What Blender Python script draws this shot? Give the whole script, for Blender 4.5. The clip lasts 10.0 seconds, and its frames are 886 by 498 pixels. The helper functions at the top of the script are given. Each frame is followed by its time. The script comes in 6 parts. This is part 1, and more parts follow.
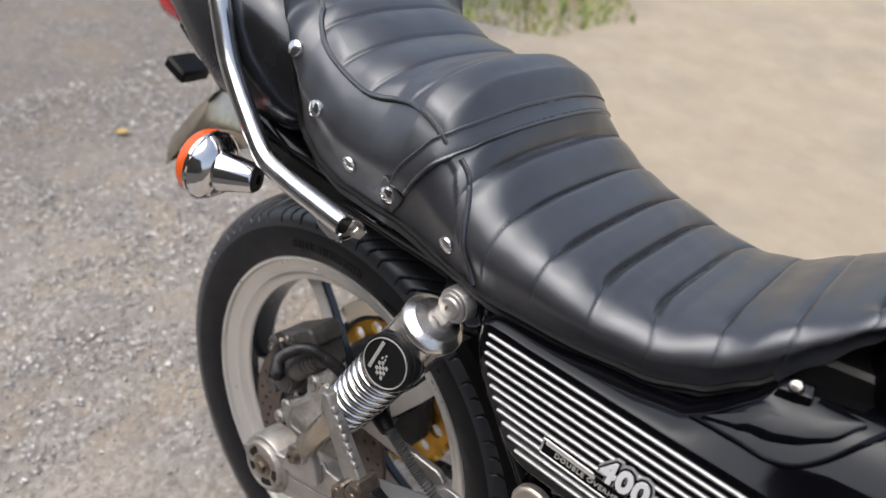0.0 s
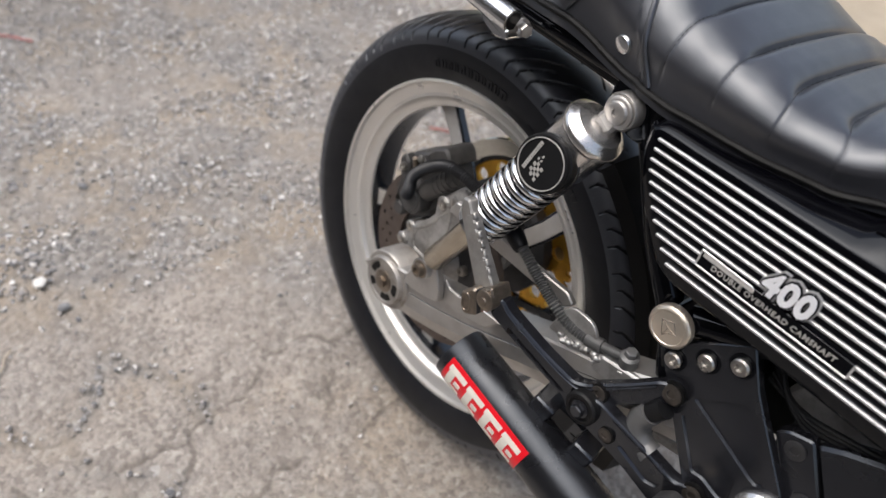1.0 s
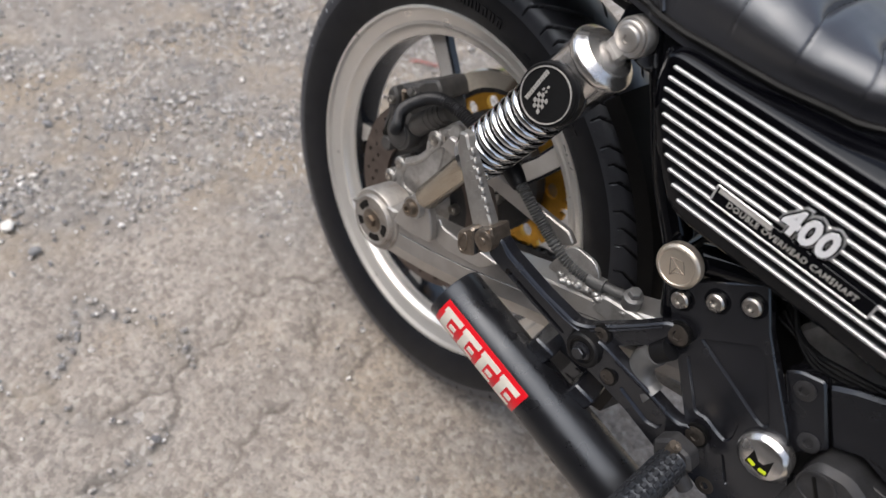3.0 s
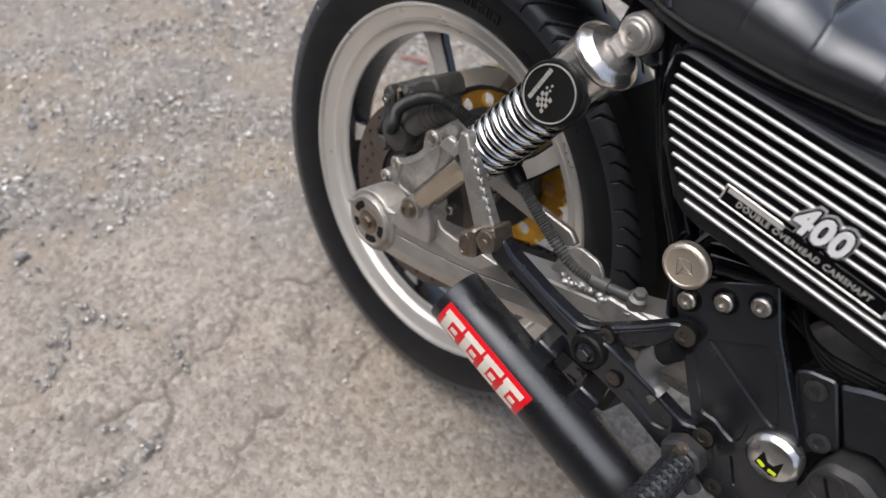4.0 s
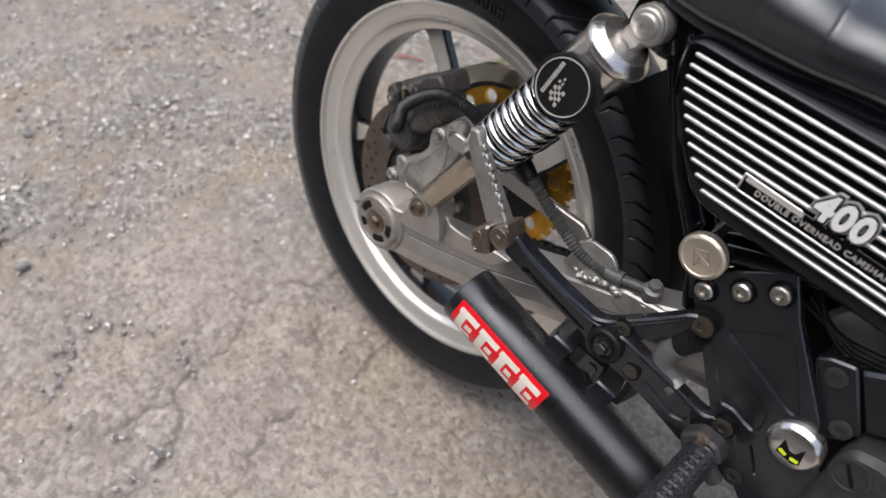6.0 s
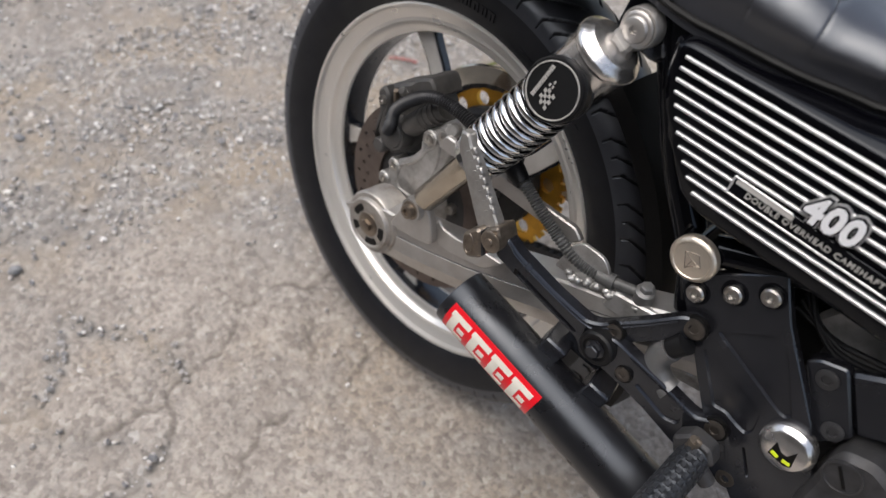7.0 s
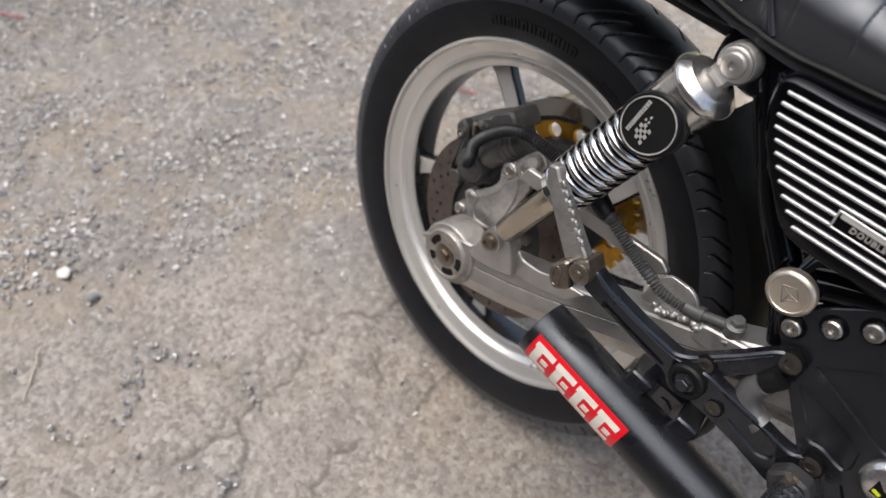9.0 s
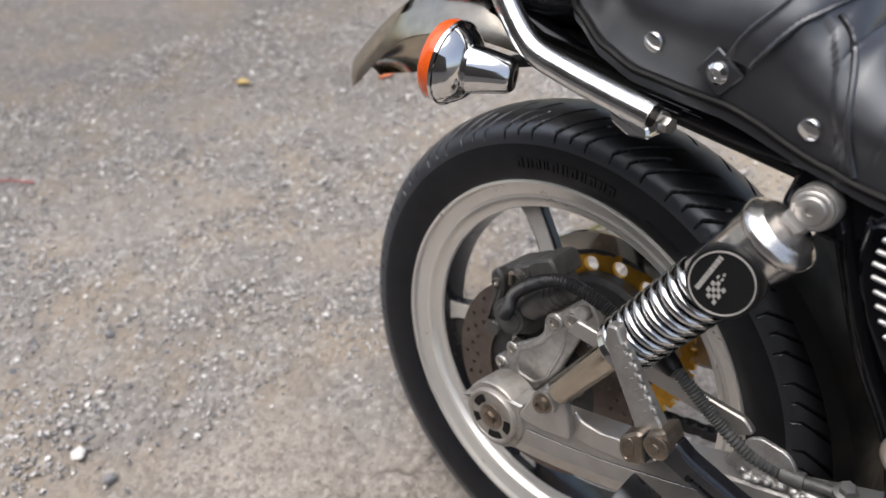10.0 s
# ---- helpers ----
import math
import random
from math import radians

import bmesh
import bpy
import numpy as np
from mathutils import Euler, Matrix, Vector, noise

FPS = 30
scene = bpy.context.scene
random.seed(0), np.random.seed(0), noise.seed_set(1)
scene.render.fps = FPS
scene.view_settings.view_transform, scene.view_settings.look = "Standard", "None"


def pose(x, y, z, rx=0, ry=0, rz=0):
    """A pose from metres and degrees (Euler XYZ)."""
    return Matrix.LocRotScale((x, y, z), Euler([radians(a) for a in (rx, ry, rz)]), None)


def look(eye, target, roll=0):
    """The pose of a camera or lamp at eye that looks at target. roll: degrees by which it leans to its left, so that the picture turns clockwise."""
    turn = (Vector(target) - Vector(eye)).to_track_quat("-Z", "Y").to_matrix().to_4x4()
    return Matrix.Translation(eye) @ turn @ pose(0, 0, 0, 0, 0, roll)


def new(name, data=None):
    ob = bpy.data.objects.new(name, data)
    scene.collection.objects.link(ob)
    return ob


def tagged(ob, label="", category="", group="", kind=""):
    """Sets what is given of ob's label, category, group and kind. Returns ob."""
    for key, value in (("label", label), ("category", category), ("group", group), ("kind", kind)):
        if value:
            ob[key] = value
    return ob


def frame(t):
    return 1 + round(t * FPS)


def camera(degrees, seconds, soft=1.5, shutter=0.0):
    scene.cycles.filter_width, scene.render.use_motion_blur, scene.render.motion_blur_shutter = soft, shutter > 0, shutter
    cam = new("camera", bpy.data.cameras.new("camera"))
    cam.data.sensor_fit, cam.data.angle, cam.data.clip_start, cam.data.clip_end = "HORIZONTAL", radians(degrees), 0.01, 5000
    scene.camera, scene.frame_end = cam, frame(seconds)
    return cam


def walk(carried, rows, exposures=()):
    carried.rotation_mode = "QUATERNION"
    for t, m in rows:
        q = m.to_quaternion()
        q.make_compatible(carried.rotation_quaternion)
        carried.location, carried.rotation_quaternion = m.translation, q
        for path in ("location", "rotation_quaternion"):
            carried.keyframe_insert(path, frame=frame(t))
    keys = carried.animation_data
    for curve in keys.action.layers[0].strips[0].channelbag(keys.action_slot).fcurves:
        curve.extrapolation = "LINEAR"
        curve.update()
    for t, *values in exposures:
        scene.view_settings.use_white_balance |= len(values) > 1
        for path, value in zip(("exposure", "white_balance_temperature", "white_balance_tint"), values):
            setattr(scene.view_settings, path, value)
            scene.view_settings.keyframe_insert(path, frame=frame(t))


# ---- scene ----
from mathutils.geometry import tessellate_polygon

cam = camera(61.42, 10.0)
PATH = [
    (0, (0.5322, -0.3969, 1.1658), (0.0292, 0.2112, 0.5516), 3.81),
    (0.2, (0.5305, -0.4208, 1.1507), (0.0013, 0.1394, 0.5134), 2.97),
    (0.3, (0.5254, -0.4299, 1.1476), (-0.0012, 0.1117, 0.4924), 3.49),
    (0.5, (0.5267, -0.4465, 1.1316), (-0.0033, 0.0786, 0.4657), 4.68),
    (0.7, (0.5320, -0.4720, 1.1072), (-0.0026, 0.0369, 0.4325), 5.38),
    (1, (0.5271, -0.4835, 1.0817), (0.0175, -0.0022, 0.3685), 5.89),
    (1.5, (0.5169, -0.4796, 1.0713), (0.0337, -0.0150, 0.3292), 6.69),
    (2, (0.5112, -0.4741, 1.0594), (0.0486, -0.0132, 0.3021), 7.22),
    (2.5, (0.5015, -0.4815, 1.0579), (0.0530, -0.0171, 0.2942), 7.65),
    (4, (0.4758, -0.4823, 1.0476), (0.0544, -0.0018, 0.2785), 8.51),
    (4.5, (0.4580, -0.4926, 1.0526), (0.0394, -0.0097, 0.2834), 8.33),
    (5, (0.4555, -0.4912, 1.0455), (0.0394, -0.0087, 0.2747), 7.90),
    (5.5, (0.4590, -0.4960, 1.0422), (0.0437, -0.0118, 0.2721), 7.66),
    (7, (0.4625, -0.4897, 1.0434), (0.0518, 0.0007, 0.2748), 7.64),
    (7.5, (0.4582, -0.4876, 1.0442), (0.0442, 0.0015, 0.2765), 7.66),
    (8, (0.4609, -0.4912, 1.0463), (0.0403, -0.0069, 0.2791), 7.34),
    (8.5, (0.4558, -0.5080, 1.0478), (0.0187, -0.0346, 0.2830), 6.62),
    (9, (0.4301, -0.5270, 1.0501), (-0.0353, -0.0554, 0.3011), 4.33),
    (9.5, (0.3796, -0.4900, 1.0570), (-0.1376, -0.0324, 0.3338), -1.06),
    (9.7, (0.3617, -0.4818, 1.0638), (-0.1948, -0.0127, 0.3780), -3.08),
    (9.8, (0.3568, -0.4706, 1.0554), (-0.2119, 0.0054, 0.3845), -3.52),
    (10, (0.3422, -0.4806, 1.0460), (-0.2050, 0.0429, 0.3929), -2.03),
]
walk(cam, [(t, look(eye, target, roll)) for t, eye, target, roll in PATH])
cam.data.dof.use_dof = True
cam.data.dof.focus_distance, cam.data.dof.aperture_fstop = 0.70, 4.5

# ---- daylight: bright overcast sky with a broad soft sun ----
SUN_ELEVATION, SUN_TURN = 71.0, 208.0
world = bpy.data.worlds.new("overcast_sky")
scene.world = world
world.use_nodes = True
wn, wl = world.node_tree.nodes, world.node_tree.links
wn.clear()
sky = wn.new("ShaderNodeTexSky")
sky.sky_type = "NISHITA"
sky.sun_disc = False
sky.sun_elevation, sky.sun_rotation = radians(SUN_ELEVATION), radians(SUN_TURN)
sky.air_density, sky.dust_density, sky.ozone_density = 1.0, 4.0, 1.0
grey = wn.new("ShaderNodeHueSaturation")
grey.inputs["Saturation"].default_value = 0.7
back = wn.new("ShaderNodeBackground")
back.inputs["Strength"].default_value = 0.198
wout = wn.new("ShaderNodeOutputWorld")
wl.new(sky.outputs[0], grey.inputs["Color"])
wl.new(grey.outputs[0], back.inputs["Color"])
wl.new(back.outputs[0], wout.inputs["Surface"])
sun = new("sun", bpy.data.lights.new("sun", "SUN"))
sun.data.energy, sun.data.angle, sun.data.color = 2.1, radians(76), (1.0, 0.97, 0.94)
# compass turn of the sun is read clockwise from +y, as the sky reads it
sd = Vector((math.sin(radians(SUN_TURN)) * math.cos(radians(SUN_ELEVATION)),
             math.cos(radians(SUN_TURN)) * math.cos(radians(SUN_ELEVATION)), math.sin(radians(SUN_ELEVATION))))
sun.matrix_world = look(sd * 10, (0, 0, 0))


# ---- materials ----
def material(name, base, rough=0.5, metal=0.0, vary=0.0, scale=60.0, bump=0.0, bump_scale=300.0, coat=0.0,
             rough_vary=0.0, dirt=None, dirt_amount=0.0, dirt_scale=18.0, spec=0.5, tint=None, coat_rough=0.04):
    """Principled surface with large stains, fine variation and fine relief."""
    m = bpy.data.materials.new(name)
    m.use_nodes = True
    n, l = m.node_tree.nodes, m.node_tree.links
    b = n["Principled BSDF"]
    b.inputs["Metallic"].default_value = metal
    b.inputs["Roughness"].default_value = rough
    b.inputs["Specular IOR Level"].default_value = spec
    b.inputs["Coat Weight"].default_value = coat
    b.inputs["Coat Roughness"].default_value = coat_rough
    if tint:
        b.inputs["Specular Tint"].default_value = (*tint, 1)
    co = n.new("ShaderNodeTexCoord")
    color = n.new("ShaderNodeRGB")
    color.outputs[0].default_value = (*base, 1)
    out = color.outputs[0]
    if vary:
        t = n.new("ShaderNodeTexNoise")
        t.inputs["Scale"].default_value, t.inputs["Detail"].default_value = scale, 6
        l.new(co.outputs["Object"], t.inputs["Vector"])
        r = n.new("ShaderNodeMapRange")
        r.inputs["From Min"].default_value, r.inputs["From Max"].default_value = 0.25, 0.75
        r.inputs["To Min"].default_value, r.inputs["To Max"].default_value = 1 - vary, 1 + vary
        l.new(t.outputs["Fac"], r.inputs["Value"])
        mul = n.new("ShaderNodeVectorMath")
        mul.operation = "SCALE"
        l.new(out, mul.inputs[0])
        l.new(r.outputs[0], mul.inputs["Scale"])
        out = mul.outputs[0]
    if dirt:
        t = n.new("ShaderNodeTexNoise")
        t.inputs["Scale"].default_value, t.inputs["Detail"].default_value, t.inputs["Roughness"].default_value = dirt_scale, 8, 0.65
        l.new(co.outputs["Object"], t.inputs["Vector"])
        r = n.new("ShaderNodeMapRange")
        r.inputs["From Min"].default_value, r.inputs["From Max"].default_value = 0.45, 0.72
        r.inputs["To Max"].default_value = dirt_amount
        l.new(t.outputs["Fac"], r.inputs["Value"])
        mix = n.new("ShaderNodeMix")
        mix.data_type = "RGBA"
        l.new(r.outputs[0], mix.inputs[0])
        l.new(out, mix.inputs[6])
        mix.inputs[7].default_value = (*dirt, 1)
        out = mix.outputs[2]
        if rough_vary == 0:
            rough_vary = 0.15
    l.new(out, b.inputs["Base Color"])
    if rough_vary:
        t = n.new("ShaderNodeTexNoise")
        t.inputs["Scale"].default_value, t.inputs["Detail"].default_value = 35, 5
        l.new(co.outputs["Object"], t.inputs["Vector"])
        r = n.new("ShaderNodeMapRange")
        r.inputs["From Min"].default_value, r.inputs["From Max"].default_value = 0.3, 0.7
        r.inputs["To Min"].default_value, r.inputs["To Max"].default_value = max(0.02, rough - rough_vary), min(1, rough + rough_vary)
        l.new(t.outputs["Fac"], r.inputs["Value"])
        l.new(r.outputs[0], b.inputs["Roughness"])
    if bump:
        t = n.new("ShaderNodeTexNoise")
        t.inputs["Scale"].default_value, t.inputs["Detail"].default_value = bump_scale, 4
        l.new(co.outputs["Object"], t.inputs["Vector"])
        k = n.new("ShaderNodeBump")
        k.inputs["Strength"].default_value, k.inputs["Distance"].default_value = bump, 0.001
        l.new(t.outputs["Fac"], k.inputs["Height"])
        l.new(k.outputs[0], b.inputs["Normal"])
    return m


# bluish specular tint puts a bluer sky into the reflections of black parts
COOL = (0.86, 0.92, 1.0)
GLOSS_BLACK = material("gloss_black_paint", (0.002, 0.002, 0.003), 0.06, 0, 0.2, 40, 0, 0, 0, 0.03, (0.006, 0.006, 0.007), 0.2, 30, spec=0.28, tint=COOL)
SATIN_BLACK = material("satin_black_metal", (0.0125, 0.0125, 0.015), 0.22, 0, 0.25, 80, 0.05, 600, 0, 0.08, (0.013, 0.0125, 0.0125), 0.3, 26, spec=0.85, tint=COOL)
MATT_BLACK = material("matt_black_heat_paint", (0.008, 0.008, 0.0095), 0.3, 0, 0.25, 90, 0.08, 900, 0, 0.06, (0.014, 0.0135, 0.0135), 0.35, 14, spec=0.75, tint=COOL)
PLASTIC_BLACK = material("black_plastic", (0.004, 0.0038, 0.0038), 0.5, 0, 0.25, 60, 0.1, 500, 0, 0.1, spec=0.25)
LEATHER = material("black_leatherette", (0.03, 0.0305, 0.0355), 0.34, 0, 0.2, 30, 0.16, 800, 0.6, 0.06, (0.026, 0.026, 0.03), 0.4, 12, spec=0.95, tint=COOL, coat_rough=0.3)
THREAD = material("black_thread", (0.035, 0.035, 0.04), 0.7)
RUBBER = material("tyre_rubber", (0.0095, 0.0095, 0.0115), 0.45, 0, 0.25, 50, 0.12, 800, 0, 0.1, (0.022, 0.021, 0.0205), 0.4, 9, spec=0.38, tint=COOL)
TREAD = material("worn_tread_rubber", (0.034, 0.035, 0.042), 0.36, 0, 0.2, 40, 0.12, 700, 0, 0.08, (0.03, 0.03, 0.031), 0.4, 12, spec=1.0, tint=COOL)
SOFT_RUBBER = material("black_rubber", (0.006, 0.006, 0.0066), 0.5, 0, 0.2, 60, 0.1, 600, spec=0.35)
CHROME = material("chrome", (0.82, 0.82, 0.83), 0.09, 1.0, 0.04, 30, 0, 0, 0, 0.03)
SATIN_CHROME = material("soft_chrome", (0.8, 0.8, 0.8), 0.2, 1.0, 0.06, 40, 0.0, 0, 0, 0.06)
# olive-brown tint paints the mirrored ground into the mudguard's chrome
BROWN_CHROME = material("brown_tinted_chrome", (0.5, 0.45, 0.37), 0.17, 1.0, 0.12, 40, 0.02, 300, 0, 0.08, (0.3, 0.25, 0.2), 0.5, 25)
GUARD = material("polished_guard_metal", (0.6, 0.57, 0.5), 0.09, 1.0, 0.08, 40, 0.02, 300, 0, 0.04)
STEEL = material("zinc_steel", (0.55, 0.53, 0.5), 0.32, 1.0, 0.15, 90, 0.05, 500, 0, 0.1, (0.28, 0.23, 0.18), 0.5, 60)
BROWN_STEEL = material("bronzed_steel", (0.29, 0.245, 0.2), 0.38, 0.9, 0.2, 90, 0.1, 500, 0, 0.1, (0.13, 0.1, 0.08), 0.6, 70)
DULL_STEEL = material("dark_bolt_steel", (0.13, 0.115, 0.102), 0.4, 0.8, 0.2, 90, 0.1, 500, 0, 0.1, (0.07, 0.06, 0.05), 0.5, 70)
PIPE_GREY = material("dull_pipe_grey", (0.2, 0.2, 0.2), 0.45, 0.6, 0.2, 80, 0.2, 500, 0, 0.1, (0.1, 0.09, 0.08), 0.5, 40)
DIM_PRINT = material("dim_pale_print", (0.4, 0.385, 0.36), 0.45, 0, 0.1, 90)
GRIP = material("footpeg_rubber", (0.018, 0.019, 0.022), 0.4, 0, 0.25, 70, 0.12, 600, 0, 0.1, spec=0.85, tint=COOL)
CAST = material("cast_aluminium", (0.52, 0.51, 0.495), 0.44, 0.75, 0.14, 60, 0.25, 700, 0, 0.1, (0.2, 0.175, 0.15), 0.75, 38)
ARM = material("brushed_aluminium", (0.53, 0.512, 0.49), 0.42, 0.8, 0.1, 40, 0.06, 500, 0, 0.1, (0.34, 0.3, 0.26), 0.6, 22)
RIM = material("silver_rim_lacquer", (0.82, 0.795, 0.755), 0.3, 0.6, 0.05, 12, 0.0, 500, 0, 0.03)
GRIMY = material("grimy_cast_aluminium", (0.46, 0.435, 0.405), 0.5, 0.7, 0.16, 90, 0.3, 500, 0, 0.1, (0.15, 0.12, 0.095), 0.8, 45)
SPOKE = material("silver_spoke_lacquer", (0.58, 0.56, 0.53), 0.4, 0.15, 0.08, 40, 0.0, 500, 0, 0.06, (0.3, 0.27, 0.23), 0.4, 14)
DISC = material("worn_brake_disc", (0.17, 0.14, 0.125), 0.42, 0.85, 0.2, 60, 0.1, 600, 0, 0.1)
GOLD = material("gold_anodised", (0.62, 0.33, 0.045), 0.33, 0.85, 0.15, 60, 0.05, 500, 0, 0.08, (0.2, 0.11, 0.03), 0.5, 40)
DARK_CAST = material("dark_grey_casting", (0.045, 0.045, 0.048), 0.5, 0.3, 0.3, 90, 0.3, 600, 0, 0.1, (0.07, 0.065, 0.06), 0.4, 40)
CALIPER = material("dusty_black_casting", (0.075, 0.073, 0.072), 0.5, 0.3, 0.35, 70, 0.3, 600, 0, 0.1, (0.12, 0.11, 0.1), 0.5, 30)
PEG = material("dull_grey_alloy", (0.36, 0.35, 0.335), 0.42, 0.7, 0.15, 80, 0.2, 600, 0, 0.1, (0.15, 0.13, 0.11), 0.5, 30)
HOSE = material("brake_hose_sheath", (0.022, 0.022, 0.024), 0.42, 0.1, 0.2, 80)
GREY_HOSE = material("dull_grey_sheath", (0.11, 0.11, 0.108), 0.5, 0.3, 0.25, 80)
ORANGE = material("orange_lens", (0.85, 0.12, 0.015), 0.18, 0, 0.08, 60, 0, 0, 0.4)
RED = material("red_label", (0.72, 0.008, 0.018), 0.3, 0, 0.06, 60, 0, 0, 0.3)
RED_LENS = material("red_lens", (0.6, 0.01, 0.02), 0.15, 0, 0.05, 60, 0, 0, 0.4)
CREAM = material("cream_print", (0.72, 0.68, 0.6), 0.4, 0, 0.08, 90)
WHITE = material("white_print", (0.8, 0.8, 0.82), 0.4, 0, 0.04, 90)
STRIPE = material("bright_stripe_metal", (0.62, 0.62, 0.62), 0.38, 0.5, 0.08, 200, 0.15, 900)
YELLOW = material("yellow_enamel", (0.72, 0.85, 0.02), 0.4, 0, 0.03, 90)
CHAMPAGNE = material("champagne_anodised", (0.70, 0.62, 0.52), 0.34, 0.8, 0.08, 60, 0.03, 400, 0, 0.05)
BARE = material("bare_aluminium_cap", (0.72, 0.7, 0.68), 0.22, 0.95, 0.06, 90, 0.04, 300, 0, 0.06)


# ---- building helpers ----
def spline(points, n=8):
    """A smooth line through points (Catmull-Rom), n steps a stretch."""
    p = [Vector(q) for q in points]
    p = [2 * p[0] - p[1], *p, 2 * p[-1] - p[-2]]
    out = []
    for i in range(1, len(p) - 2):
        a, b, c, d = p[i - 1:i + 3]
        for k in range(n):
            t = k / n
            out.append(0.5 * ((2 * b) + (c - a) * t + (2 * a - 5 * b + 4 * c - d) * t * t + (3 * b - a - 3 * c + d) * t ** 3))
    return out + [p[-2]]


def rounded(poly, r, n=4):
    """A polygon of (x, z) with its corners rounded by r (a number, or one for each corner)."""
    out, m = [], len(poly)
    for i in range(m):
        a, b, c = (Vector(poly[(i + k) % m]) for k in (-1, 0, 1))
        ri = r[i] if isinstance(r, (list, tuple)) else r
        u, v = (a - b), (c - b)
        cut = min(ri, u.length * 0.45, v.length * 0.45)
        s, e = b + u.normalized() * cut, b + v.normalized() * cut
        for k in range(n + 1):
            t = k / n
            out.append(tuple((1 - t) ** 2 * s + 2 * t * (1 - t) * b + t * t * e))
    return out


def basis(axis):
    w = Vector(axis).normalized()
    u = w.orthogonal().normalized()
    return u, w.cross(u), w


class Geo:
    """Collects vertices and faces of one mesh; a face may carry a material slot."""

    def __init__(self):
        self.v, self.f, self.s = [], [], []

    def add(self, verts, faces, slot=0):
        k = len(self.v)
        self.v += [tuple(q) for q in verts]
        self.f += [tuple(i + k for i in q) for q in faces]
        self.s += [slot] * len(faces)
        return self

    def rings(self, rings, slot=0, closed=False, caps=True):
        """Skin over rings of equally many points."""
        n = len(rings[0])
        verts = [q for ring in rings for q in ring]
        faces = []
        m = len(rings)
        for i in range(m if closed else m - 1):
            j = (i + 1) % m
            for k in range(n):
                q = (k + 1) % n
                faces.append((i * n + k, i * n + q, j * n + q, j * n + k))
        if caps and not closed:
            faces += [tuple(range(n))[::-1], tuple(range((m - 1) * n, m * n))]
        return self.add(verts, faces, slot)

    def tube(self, points, r, seg=12, slot=0, closed=False, caps=True):
        p = [Vector(q) for q in points]
        n = len(p)
        rings, u = [], None
        for i, q in enumerate(p):
            a, b = (p[i - 1], p[(i + 1) % n]) if closed else (p[max(i - 1, 0)], p[min(i + 1, n - 1)])
            w = (b - a).normalized()
            u = w.orthogonal().normalized() if u is None else (u - w * u.dot(w)).normalized()
            v = w.cross(u)
            ri = r[i] if isinstance(r, (list, tuple)) else r
            rings.append([q + ri * (math.cos(t) * u + math.sin(t) * v) for t in (2 * math.pi * k / seg for k in range(seg))])
        return self.rings(rings, slot, closed, caps)

    def lathe(self, profile, origin, axis, seg=32, slot=0, start=0.0, sweep=2 * math.pi):
        """A profile of (height, radius) turned round an axis."""
        u, v, w = basis(axis)
        o = Vector(origin)
        rings = [[o + w * h + max(r, 1e-5) * (math.cos(t) * u + math.sin(t) * v) for t in (2 * math.pi * k / seg for k in range(seg))]
                 for h, r in profile]
        return self.rings(rings, slot)

    def slab(self, outline, y0, y1, bev=0.0015, slot=0, lean=None):
        """A plate whose outline (x, z) is extruded from y0 (seen face) to y1, its edges broken by bev. lean(x, z) shifts it in y."""
        p = [Vector(q) for q in outline]
        area = sum(a.x * b.y - b.x * a.y for a, b in zip(p, p[1:] + p[:1]))
        if area < 0:
            p.reverse()
        n = len(p)

        def inset(d):
            out = []
            for i in range(n):
                a, b, c = p[i - 1], p[i], p[(i + 1) % n]
                e1, e2 = (b - a), (c - b)
                if e1.length < 1e-9 or e2.length < 1e-9:
                    out.append(b)
                    continue
                n1, n2 = Vector((-e1.y, e1.x)).normalized(), Vector((-e2.y, e2.x)).normalized()
                m = n1 + n2
                k = m.length_squared
                out.append(b + m * (2 * d / k) if k > 0.3 else b + n1 * d)
            return out

        sgn = 1 if y1 > y0 else -1
        ins = inset(bev)
        shift = lean or (lambda x, z: 0.0)
        rings = []
        for pts, y in ((ins, y0), (p, y0 + sgn * bev), (p, y1 - sgn * bev), (ins, y1)):
            rings.append([Vector((q.x, y + shift(q.x, q.y), q.y)) for q in pts])
        return self.rings(rings, slot)

    def pocketed(self, outline, holes, y0, y1, depth, wall=0.0012, bev=0.0012, lean=None):
        """A plate like slab() whose seen face has milled pockets of that depth with sloping walls."""
        def ccw(poly):
            p = [Vector(q) for q in poly]
            return p if sum(a.x * b.y - b.x * a.y for a, b in zip(p, p[1:] + p[:1])) > 0 else p[::-1]

        def grown(p, d):
            out, n = [], len(p)
            for i in range(n):
                e = p[(i + 1) % n] - p[i - 1]
                out.append(p[i] + Vector((-e.y, e.x)).normalized() * d if e.length > 1e-9 else p[i])
            return out

        shift = lean or (lambda x, z: 0.0)
        at = lambda pts, y: [Vector((q.x, y + shift(q.x, q.y), q.y)) for q in pts]
        outer = ccw(outline)
        face, pockets = grown(outer, bev), [ccw(h) for h in holes]
        sgn = 1 if y1 > y0 else -1
        self.rings([at(face, y0), at(outer, y0 + sgn * bev), at(outer, y1)], caps=False)
        self.add(at(outer, y1), [tuple(range(len(outer)))])
        loops = [[Vector((q.x, q.y, 0)) for q in face]] + [[Vector((q.x, q.y, 0)) for q in h] for h in pockets]
        flat = [q for loop in loops for q in loop]
        self.add(at([Vector((q.x, q.y)) for q in flat], y0), [tuple(t) for t in tessellate_polygon(loops)])
        for h in pockets:
            floor = grown(h, wall)
            self.rings([at(h, y0), at(floor, y0 + sgn * depth)], caps=False)
            self.add(at(floor, y0 + sgn * depth), [tuple(range(len(floor)))])
        return self

